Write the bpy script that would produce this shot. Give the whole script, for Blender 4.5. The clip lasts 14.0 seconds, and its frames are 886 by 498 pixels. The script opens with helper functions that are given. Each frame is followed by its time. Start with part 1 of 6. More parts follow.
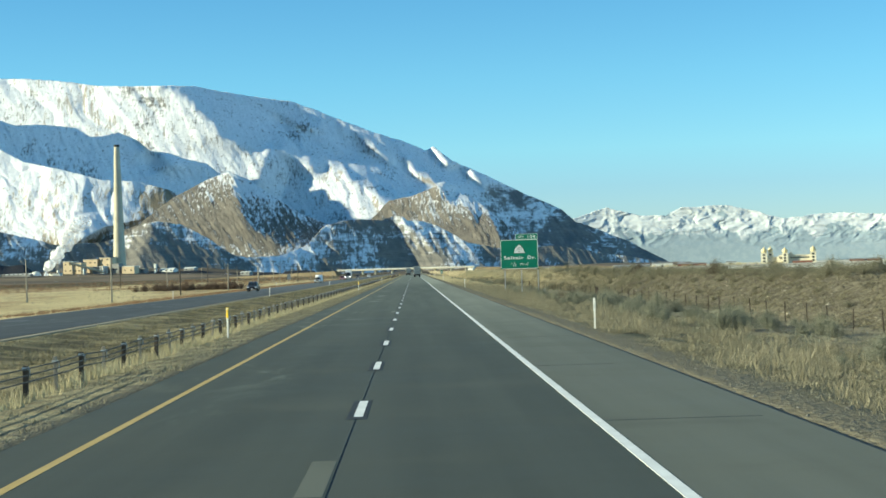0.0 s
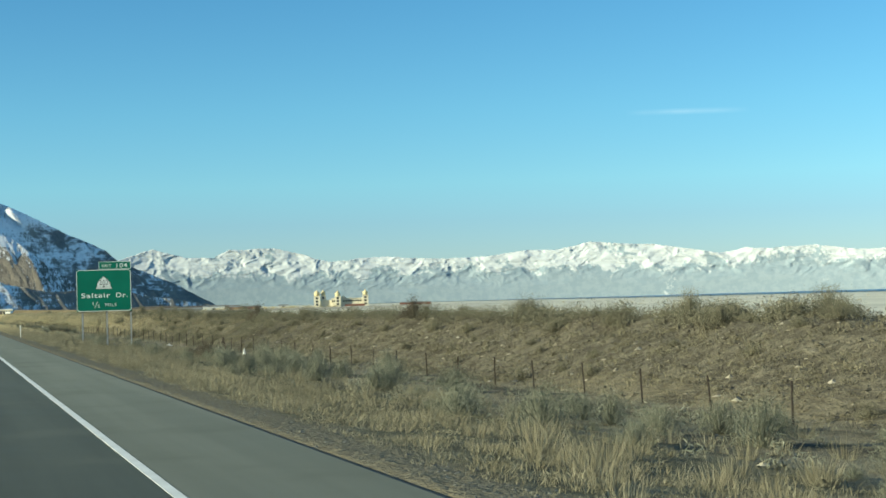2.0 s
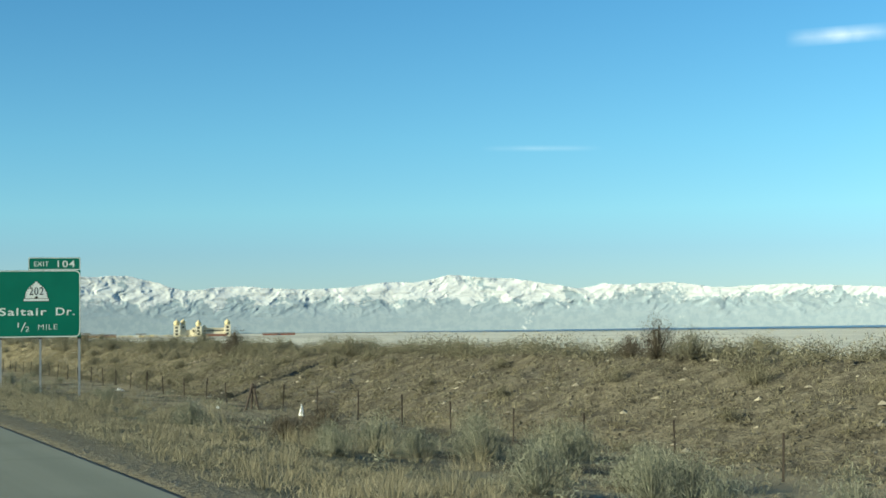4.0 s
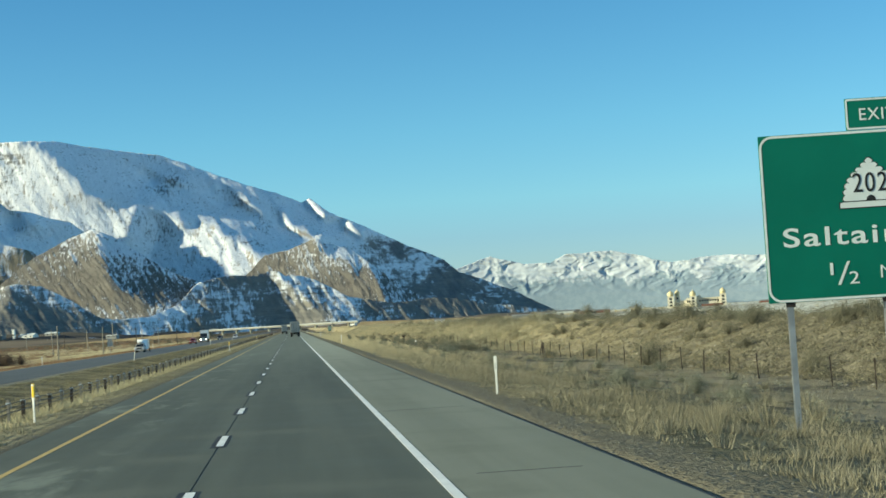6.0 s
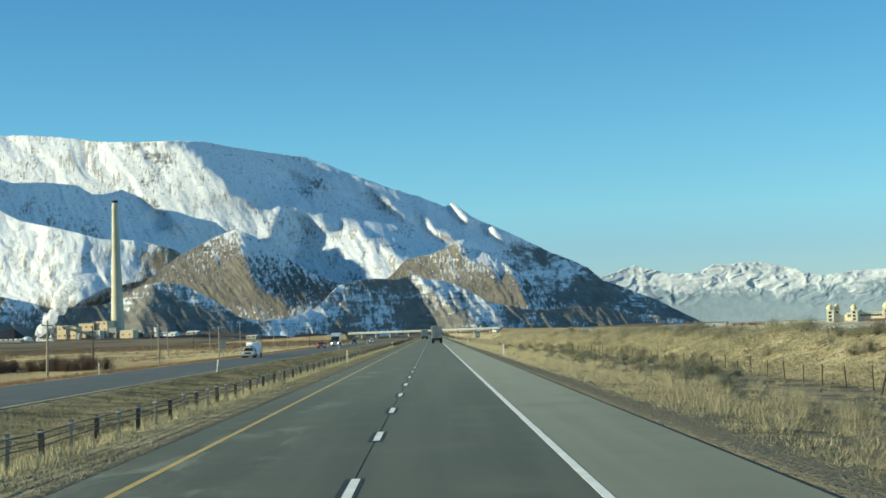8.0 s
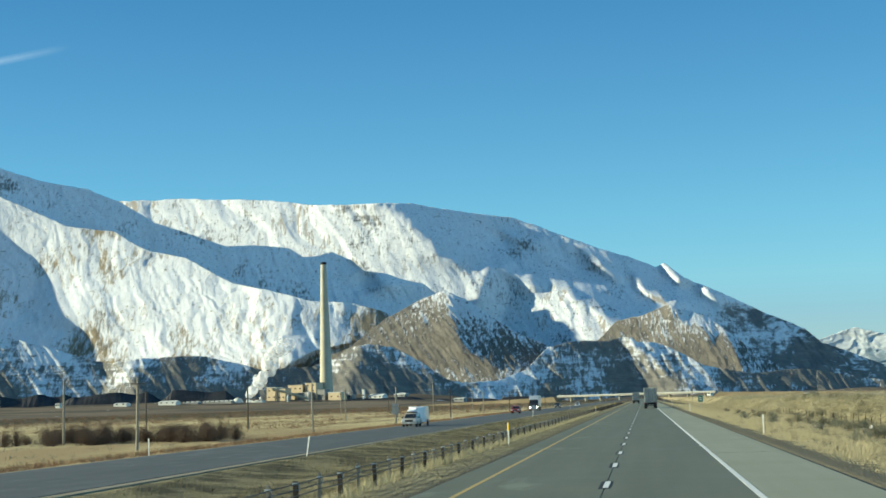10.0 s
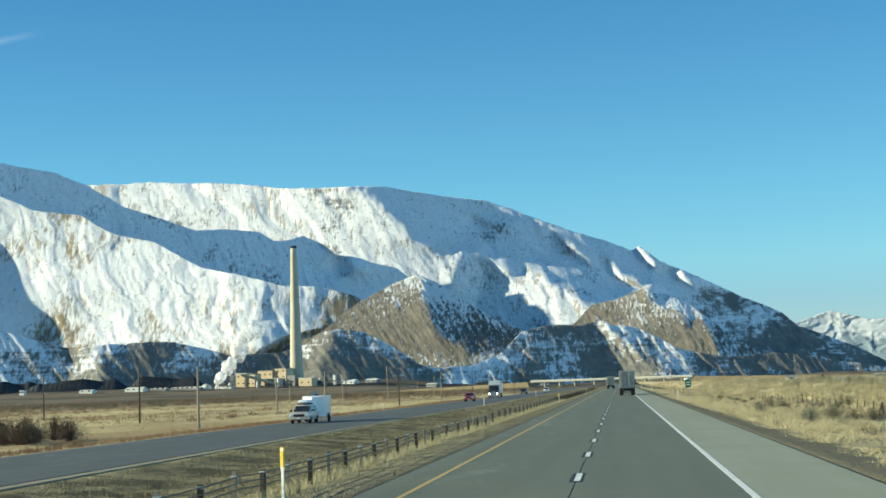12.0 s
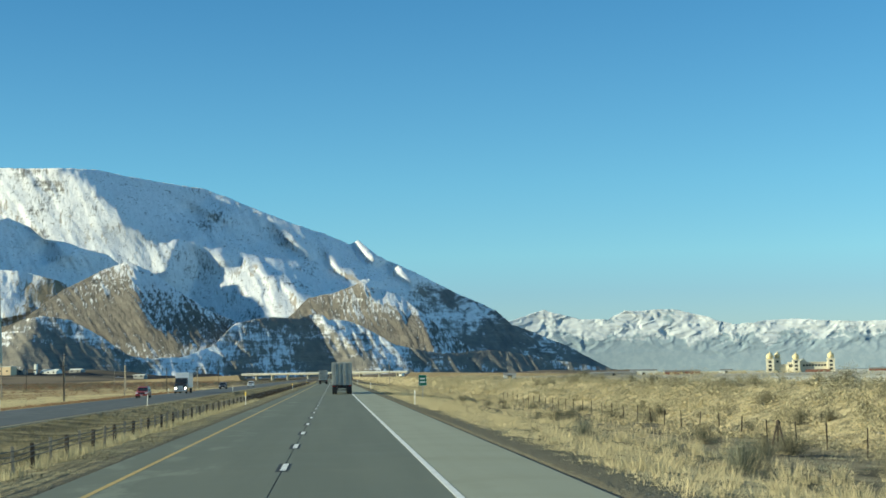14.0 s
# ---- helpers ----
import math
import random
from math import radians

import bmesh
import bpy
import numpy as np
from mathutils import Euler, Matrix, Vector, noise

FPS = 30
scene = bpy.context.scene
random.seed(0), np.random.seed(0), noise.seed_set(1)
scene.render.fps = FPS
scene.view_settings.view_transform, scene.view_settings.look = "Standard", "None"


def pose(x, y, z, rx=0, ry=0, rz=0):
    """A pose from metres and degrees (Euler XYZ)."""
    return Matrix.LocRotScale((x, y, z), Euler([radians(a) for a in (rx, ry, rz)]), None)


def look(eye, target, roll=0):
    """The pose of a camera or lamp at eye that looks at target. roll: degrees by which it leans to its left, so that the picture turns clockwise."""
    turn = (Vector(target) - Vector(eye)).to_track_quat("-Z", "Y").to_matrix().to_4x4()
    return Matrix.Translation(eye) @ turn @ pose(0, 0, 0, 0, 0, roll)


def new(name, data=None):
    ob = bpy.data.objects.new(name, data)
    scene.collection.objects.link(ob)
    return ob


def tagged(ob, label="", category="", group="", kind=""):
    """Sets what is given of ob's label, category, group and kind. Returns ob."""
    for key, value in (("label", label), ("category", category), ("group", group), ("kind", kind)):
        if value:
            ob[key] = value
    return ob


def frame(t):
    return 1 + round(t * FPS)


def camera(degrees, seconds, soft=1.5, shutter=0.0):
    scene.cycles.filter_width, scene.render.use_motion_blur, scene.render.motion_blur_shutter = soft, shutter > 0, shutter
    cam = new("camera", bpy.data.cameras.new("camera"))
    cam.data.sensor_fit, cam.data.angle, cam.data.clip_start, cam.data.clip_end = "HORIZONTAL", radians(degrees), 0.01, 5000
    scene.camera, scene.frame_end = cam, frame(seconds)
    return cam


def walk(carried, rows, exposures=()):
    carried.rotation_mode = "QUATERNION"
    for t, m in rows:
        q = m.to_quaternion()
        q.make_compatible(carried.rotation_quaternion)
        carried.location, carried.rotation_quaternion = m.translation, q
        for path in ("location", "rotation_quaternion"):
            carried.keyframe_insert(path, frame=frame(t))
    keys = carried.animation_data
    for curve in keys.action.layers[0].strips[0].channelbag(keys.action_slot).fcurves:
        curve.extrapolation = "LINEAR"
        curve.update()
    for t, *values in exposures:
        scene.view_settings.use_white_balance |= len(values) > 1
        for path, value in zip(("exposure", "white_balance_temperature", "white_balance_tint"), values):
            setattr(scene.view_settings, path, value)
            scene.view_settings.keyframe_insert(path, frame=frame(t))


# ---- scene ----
cam = camera(31.47, 14.0, soft=1.6)
PATH = [
    (0, pose(-0.25, -0.46, 2.31, 90.77, 1.69, -1.08)),
    (0.5, pose(-0.34, 14.01, 2.31, 92.28, 2.79, -3.01)),
    (1, pose(-0.32, 28.30, 2.31, 91.79, 3.09, -7.64)),
    (1.5, pose(-0.32, 42.24, 2.31, 91.26, 2.76, -14.12)),
    (2, pose(-0.26, 55.80, 2.31, 91.87, 1.64, -17.58)),
    (2.2, pose(-0.20, 61.14, 2.31, 92.27, 1.66, -18.15)),
    (4.3, pose(0.08, 116.34, 2.31, 92.88, 0.70, -23.15)),
    (4.5, pose(0.12, 121.64, 2.31, 92.30, 1.02, -21.13)),
    (5, pose(0.19, 135.03, 2.31, 91.77, 1.63, -15.26)),
    (5.5, pose(0.30, 148.64, 2.31, 92.15, 2.43, -8.85)),
    (6, pose(0.41, 162.70, 2.31, 92.55, 3.53, -5.48)),
    (6.5, pose(0.42, 177.18, 2.31, 92.91, 3.05, -5.03)),
    (7, pose(0.37, 191.80, 2.31, 93.25, 2.29, -3.99)),
    (7.5, pose(0.26, 206.64, 2.31, 93.08, 1.48, -1.64)),
    (8, pose(0.12, 221.37, 2.31, 93.06, 2.07, -0.38)),
    (8.5, pose(-0.04, 235.82, 2.31, 93.81, 2.95, 1.09)),
    (9, pose(-0.14, 249.81, 2.31, 94.67, 2.42, 3.63)),
    (9.2, pose(-0.13, 255.15, 2.31, 94.93, 2.23, 4.45)),
    (11.3, pose(-0.08, 308.92, 2.31, 95.91, 1.52, 9.51)),
    (11.5, pose(-0.06, 314.22, 2.31, 95.59, 1.61, 8.96)),
    (12, pose(-0.09, 328.04, 2.31, 95.04, 1.99, 6.39)),
    (12.5, pose(-0.05, 342.42, 2.31, 94.88, 2.06, 4.03)),
    (13, pose(-0.08, 357.18, 2.31, 95.23, 2.10, 2.08)),
    (13.5, pose(0.02, 372.14, 2.31, 95.36, 1.15, -0.46)),
    (14, pose(0.09, 387.16, 2.31, 94.56, 0.98, -3.96)),
]
walk(cam, PATH, exposures=((0, 1.02, 6450, -4), (0.5, 0.66, 6450, -4), (1, 0.62, 6450, -4), (2.2, 0.74, 6450, -4), (5, 0.70, 6450, -4), (6.5, 0.80, 6450, -4), (7.5, 0.76, 6450, -4), (9.5, 0.76, 6450, -4), (11.5, 0.90, 6450, -4), (12.5, 0.76, 6450, -4), (14, 0.72, 6450, -4)))

# ---- sky and sun: low morning sun square to the road, from the left ----
SUN_UP = 16.8
world = bpy.data.worlds.new("world")
scene.world = world
world.use_nodes = True
wn = world.node_tree
sky = wn.nodes.new("ShaderNodeTexSky")
sky.sky_type = "NISHITA"
sky.sun_disc = False
sky.sun_elevation = radians(SUN_UP)
sky.sun_rotation = radians(104)
sky.altitude = 1300
sky.air_density, sky.dust_density, sky.ozone_density = 1.0, 0.3, 3.0
wn.nodes["Background"].inputs[1].default_value = 0.095
tint = wn.nodes.new("ShaderNodeMix")
tint.data_type, tint.blend_type = "RGBA", "MULTIPLY"
tint.inputs[0].default_value = 1.0
heading = wn.nodes.new("ShaderNodeSeparateXYZ")
wn.links.new(wn.nodes.new("ShaderNodeTexCoord").outputs["Generated"], heading.inputs[0])
ramp = wn.nodes.new("ShaderNodeValToRGB")
ramp.color_ramp.elements[0].position, ramp.color_ramp.elements[0].color = 0.02, (0.61, 0.70, 0.86, 1)
ramp.color_ramp.elements[1].position, ramp.color_ramp.elements[1].color = 0.26, (0.43, 0.80, 0.96, 1)
for height, shade in ((0.05, (0.60, 0.74, 0.90, 1)), (0.075, (0.65, 0.89, 0.97, 1)), (0.12, (0.60, 0.91, 0.99, 1))):
    ramp.color_ramp.elements.new(height).color = shade
wn.links.new(heading.outputs[2], ramp.inputs[0])
wn.links.new(ramp.outputs[0], tint.inputs[7])
haze = wn.nodes.new("ShaderNodeMath")
haze.operation = "MULTIPLY_ADD"
haze.inputs[1].default_value, haze.inputs[2].default_value = 0.42, 0.98
wn.links.new(heading.outputs[0], haze.inputs[0])
brighter = wn.nodes.new("ShaderNodeVectorMath")
brighter.operation = "SCALE"
wn.links.new(sky.outputs[0], brighter.inputs[0])
wn.links.new(haze.outputs[0], brighter.inputs["Scale"])
wn.links.new(brighter.outputs[0], tint.inputs[6])


def cirrus(colour, across, middle, along, half, thick, strength):
    """A thin white streak of high cloud, broken up by noise, laid over the sky's colour."""
    way = wn.nodes.new("ShaderNodeTexCoord").outputs["Generated"]

    def calc(op, a, b=0.0, c=0.0):
        n = wn.nodes.new("ShaderNodeMath")
        n.operation = op
        for socket, value in zip(n.inputs, (a, b, c)):
            if isinstance(value, (int, float)):
                socket.default_value = value
            else:
                wn.links.new(value, socket)
        return n.outputs[0]

    def dot(v):
        n = wn.nodes.new("ShaderNodeVectorMath")
        n.operation = "DOT_PRODUCT"
        n.inputs[1].default_value = v
        wn.links.new(way, n.inputs[0])
        return n.outputs["Value"]

    puff = wn.nodes.new("ShaderNodeTexNoise")
    puff.inputs["Scale"].default_value, puff.inputs["Detail"].default_value = 55.0, 5.0
    wn.links.new(way, puff.inputs["Vector"])
    wide = calc("MULTIPLY", calc("SUBTRACT", 1.0, calc("DIVIDE", calc("ABSOLUTE", dot(across)), thick)), 1.0)
    long = calc("SUBTRACT", 1.0, calc("DIVIDE", calc("ABSOLUTE", dot(along)), half))
    body = calc("MULTIPLY", calc("MAXIMUM", wide, 0.0), calc("MAXIMUM", long, 0.0))
    body = calc("MULTIPLY", body, calc("GREATER_THAN", dot(middle), 0.0))
    body = calc("MULTIPLY", body, calc("MULTIPLY", puff.outputs["Fac"], strength))
    over = wn.nodes.new("ShaderNodeMix")
    over.data_type = "RGBA"
    over.clamp_factor = True
    wn.links.new(body, over.inputs[0])
    wn.links.new(colour, over.inputs[6])
    over.inputs[7].default_value = (8.5, 8.8, 9.0, 1)
    return over.outputs[2]


sky_colour = tint.outputs[2]
sky_colour = cirrus(sky_colour, (0.0361, 0.1094, -0.9933), (0.4455, 0.888, 0.114), (0.8946, -0.4466, -0.0166), 0.039, 0.0022, 0.3)
sky_colour = cirrus(sky_colour, (0.1263, 0.126, -0.984), (0.5998, 0.7804, 0.1769), (0.7901, -0.6125, 0.0229), 0.036, 0.006, 1.0)
sky_colour = cirrus(sky_colour, (0.1344, 0.2837, -0.9495), (-0.3827, 0.8987, 0.2143), (0.914, 0.3346, 0.2293), 0.047, 0.003, 0.27)
wn.links.new(sky_colour, wn.nodes["Background"].inputs[0])

sun_data = bpy.data.lights.new("sun", "SUN")
sun_data.energy, sun_data.angle, sun_data.color = 5.4, radians(0.55), (1.0, 0.92, 0.72)
sun = new("sun", sun_data)
sun.matrix_world = look((-95.2, -9.0, 28.9), (0, 0, 0))


# ---- helpers for meshes ----
class Geo:
    """Collects vertices and faces for one mesh."""

    def __init__(self):
        self.v, self.f = [], []

    def add(self, verts, faces):
        n = len(self.v)
        self.v.extend([tuple(p) for p in verts])
        self.f.extend([tuple(i + n for i in q) for q in faces])
        return self

    def box(self, x0, x1, y0, y1, z0, z1):
        return self.add([(x0, y0, z0), (x1, y0, z0), (x1, y1, z0), (x0, y1, z0), (x0, y0, z1), (x1, y0, z1), (x1, y1, z1), (x0, y1, z1)],
                        [(3, 2, 1, 0), (4, 5, 6, 7), (0, 1, 5, 4), (1, 2, 6, 5), (2, 3, 7, 6), (3, 0, 4, 7)])

    def tube(self, p, q, r0, r1=None, n=8):
        r1 = r0 if r1 is None else r1
        p, q = Vector(p), Vector(q)
        d = (q - p).normalized()
        a = d.orthogonal().normalized()
        b = d.cross(a)
        ring = [(math.cos(2 * math.pi * i / n), math.sin(2 * math.pi * i / n)) for i in range(n)]
        vs = [p + (a * c + b * s) * r0 for c, s in ring] + [q + (a * c + b * s) * r1 for c, s in ring]
        fs = [(i, (i + 1) % n, n + (i + 1) % n, n + i) for i in range(n)]
        return self.add(vs, fs + [tuple(range(n))[::-1], tuple(range(n, 2 * n))])

    def lathe(self, profile, n=16, at=(0, 0, 0)):
        vs = [(at[0] + r * math.cos(2 * math.pi * i / n), at[1] + r * math.sin(2 * math.pi * i / n), at[2] + z) for r, z in profile for i in range(n)]
        k = len(profile)
        fs = [(j * n + i, j * n + (i + 1) % n, (j + 1) * n + (i + 1) % n, (j + 1) * n + i) for j in range(k - 1) for i in range(n)]
        return self.add(vs, fs + [tuple(range(n))[::-1], tuple(range((k - 1) * n, k * n))])

    def prism(self, outline, x0, x1):
        """An outline in (y, z) carried from x0 to x1."""
        n = len(outline)
        vs = [(x0, y, z) for y, z in outline] + [(x1, y, z) for y, z in outline]
        fs = [(i, (i + 1) % n, n + (i + 1) % n, n + i) for i in range(n)]
        return self.add(vs, fs + [tuple(range(n))[::-1], tuple(range(n, 2 * n))])

    def mesh(self, name, mat=None, smooth=False, bevel=0.0):
        me = bpy.data.meshes.new(name)
        me.from_pydata(self.v, [], self.f)
        bm = bmesh.new()
        bm.from_mesh(me)
        bmesh.ops.recalc_face_normals(bm, faces=bm.faces)
        if bevel:
            bmesh.ops.bevel(bm, geom=bm.edges[:], offset=bevel, segments=2, affect="EDGES", profile=0.6)
        bm.to_mesh(me)
        bm.free()
        if mat:
            me.materials.append(mat)
        if smooth:
            me.shade_smooth()
        return me


def part(name, geo, mat, parent=None, label="", smooth=False, bevel=0.0):
    ob = new(name, geo if isinstance(geo, bpy.types.Mesh) else geo.mesh(name, mat, smooth, bevel))
    if parent:
        ob.parent = parent
    if label:
        tagged(ob, label)
    return ob


def thing(name, label, category, at=(0, 0, 0), turn=0.0, group="", kind=""):
    ob = new(name)
    ob.matrix_basis = pose(*at, 0, 0, turn)
    return tagged(ob, label, category, group, kind)


def sheet(name, verts, faces, mat, smooth=True):
    """A large mesh straight from arrays."""
    me = bpy.data.meshes.new(name)
    me.from_pydata(verts.tolist(), [], faces.tolist())
    if mat:
        me.materials.append(mat)
    if smooth:
        me.shade_smooth()
    return me


TABLE = np.random.RandomState(7).rand(256, 256)


def value_noise(x, y):
    xi, yi = np.floor(x).astype(int), np.floor(y).astype(int)
    u, v = x - xi, y - yi
    u, v = u * u * (3 - 2 * u), v * v * (3 - 2 * v)
    a, b = TABLE[xi & 255, yi & 255], TABLE[(xi + 1) & 255, yi & 255]
    c, d = TABLE[xi & 255, (yi + 1) & 255], TABLE[(xi + 1) & 255, (yi + 1) & 255]
    return (a * (1 - u) + b * u) * (1 - v) + (c * (1 - u) + d * u) * v


def fbm(x, y, octaves=4, ridged=False):
    total, amp, norm = 0.0, 1.0, 0.0
    for k in range(octaves):
        n = value_noise(x * 2 ** k + 17.3 * k, y * 2 ** k + 9.1 * k)
        n = 1 - np.abs(2 * n - 1) if ridged else n
        total, norm, amp = total + amp * n, norm + amp, amp * 0.5
    return total / norm


# ---- helpers for materials ----
class Nodes:
    def __init__(self, name):
        self.mat = bpy.data.materials.new(name)
        self.mat.use_nodes = True
        self.t = self.mat.node_tree
        self.bsdf = self.t.nodes["Principled BSDF"]
        self.co = self.t.nodes.new("ShaderNodeTexCoord").outputs["Object"]

    def link(self, a, b):
        self.t.links.new(a, b)

    def put(self, socket, value):
        if isinstance(value, (int, float)):
            socket.default_value = value
        elif isinstance(value, tuple):
            socket.default_value = (*value, 1.0) if len(value) == 3 and len(socket.default_value) == 4 else value
        else:
            self.link(value, socket)

    def math(self, op, a, b=0.0, c=0.0):
        n = self.t.nodes.new("ShaderNodeMath")
        n.operation = op
        for s, v in zip(n.inputs, (a, b, c)):
            self.put(s, v)
        return n.outputs[0]

    def noise(self, scale, detail=4.0, rough=0.55, stretch=(1, 1, 1), distort=0.0, turn=(0, 0, 0)):
        m = self.t.nodes.new("ShaderNodeMapping")
        m.inputs["Scale"].default_value = stretch
        m.inputs["Rotation"].default_value = turn
        self.link(self.co, m.inputs["Vector"])
        n = self.t.nodes.new("ShaderNodeTexNoise")
        n.inputs["Scale"].default_value = scale
        n.inputs["Detail"].default_value = detail
        n.inputs["Roughness"].default_value = rough
        n.inputs["Distortion"].default_value = distort
        self.link(m.outputs[0], n.inputs["Vector"])
        return n.outputs["Fac"]

    def step(self, value, lo, hi):
        n = self.t.nodes.new("ShaderNodeMapRange")
        n.interpolation_type = "SMOOTHSTEP"
        self.put(n.inputs[0], value)
        self.put(n.inputs[1], lo)
        self.put(n.inputs[2], hi)
        return n.outputs[0]

    def mix(self, fac, a, b):
        n = self.t.nodes.new("ShaderNodeMix")
        n.data_type = "RGBA"
        self.put(n.inputs[0], fac)
        self.put(n.inputs[6], a)
        self.put(n.inputs[7], b)
        return n.outputs[2]

    def axis(self, i, source=None):
        n = self.t.nodes.new("ShaderNodeSeparateXYZ")
        self.link(source or self.co, n.inputs[0])
        return n.outputs[i]

    def normal(self):
        return self.t.nodes.new("ShaderNodeNewGeometry").outputs["Normal"]

    def random(self):
        return self.t.nodes.new("ShaderNodeObjectInfo").outputs["Random"]

    def island(self):
        return self.t.nodes.new("ShaderNodeNewGeometry").outputs["Random Per Island"]

    def bump(self, height, strength=0.3, distance=0.02):
        n = self.t.nodes.new("ShaderNodeBump")
        n.inputs["Strength"].default_value = strength
        n.inputs["Distance"].default_value = distance
        self.link(height, n.inputs["Height"])
        self.link(n.outputs[0], self.bsdf.inputs["Normal"])

    def done(self, colour, rough=0.8, metal=0.0, spec=0.3):
        self.put(self.bsdf.inputs["Base Color"], colour)
        self.put(self.bsdf.inputs["Roughness"], rough)
        self.put(self.bsdf.inputs["Metallic"], metal)
        self.put(self.bsdf.inputs["Specular IOR Level"], spec)
        return self.mat


def surface(name, a, b, scale=3.0, rough=0.7, metal=0.0, bump=0.1, spec=0.3, fine=40.0, per_object=0.0):
    """A worn surface: two tones in patches, finer grain over them, light relief."""
    m = Nodes(name)
    big, small = m.noise(scale, 3.0), m.noise(fine, 3.0)
    c = m.mix(m.step(big, 0.35, 0.7), a, b)
    c = m.mix(m.math("MULTIPLY", m.step(small, 0.5, 0.8), 0.3), c, tuple(0.6 * k for k in a))
    if per_object:
        c = m.mix(m.math("MULTIPLY", m.random(), per_object), c, tuple(0.55 * k for k in b))
    if bump:
        m.bump(small, bump)
    return m.done(c, m.math("ADD", rough - 0.06, m.math("MULTIPLY", big, 0.12)), metal, spec)


# ---- ground: one sheet, with ditch, bank, median and fields ----
PROFILE_X = (-5000, -120, -48, -35, -32.4, -20.1, -16.5, -12, -9.5, -7.5, -6.0, -5.6, 5.0, 5.4, 6.8, 9, 11.5, 16, 21, 24.3, 31.0, 33.0, 36.5, 48, 70, 5000)
PROFILE_Z = (-1.7, -1.6, -1.5, -0.80, -0.54, -0.54, -0.90, -0.85, -0.3, -0.1, -0.06, -0.35, -0.35, -0.05, -0.12, -0.35, -0.65, -1.1, -1.4, -1.45, 1.05, 1.18, 0.8, -0.9, -1.5, -1.7)


# washed-out channels down the bank, from the top edge to the toe
GULLIES = ((31.6, 223.6, 24.0, 213.2, 0.45), (30.2, 288.0, 24.5, 279.5, 0.35), (30.4, 276.0, 24.7, 268.5, 0.35), (29.5, 186.0, 25.0, 181.0, 0.3))


def ground_height(x, y):
    x, y = np.asarray(x, float), np.asarray(y, float)
    wob = (fbm(y * 0.045 + 3, x * 0.02, 3) - 0.5) * 4.5 * np.clip((x - 17) / 6, 0, 1) * np.clip((60 - x) / 20, 0, 1)
    z = np.interp(x + wob, PROFILE_X, PROFILE_Z)
    rough = np.clip((np.abs(x) - 6.2) / 4, 0, 1) * np.clip((200 - np.abs(x)) / 120, 0, 1)
    rough = rough * np.where((x < -19.6) & (x > -33.2), 0.0, 1.0)
    bank = np.clip((x - 22) / 4, 0, 1) * np.clip((40 - x) / 6, 0, 1)
    for ax, ay, bx, by, deep in GULLIES:
        t = np.clip(((x - ax) * (bx - ax) + (y - ay) * (by - ay)) / ((bx - ax) ** 2 + (by - ay) ** 2), 0, 1)
        z = z - deep * np.exp(-(np.hypot(x - ax - t * (bx - ax), y - ay - t * (by - ay)) / 1.0) ** 2)
    z = z + rough * (fbm(x * 0.5, y * 0.5, 3) - 0.5) * 0.22 + bank * ((fbm(x * 0.25 + 40, y * 0.3, 4) - 0.5) * 0.5 + (fbm(x * 0.9 + 11, y * 0.8, 2) - 0.5) * 0.35)
    return z


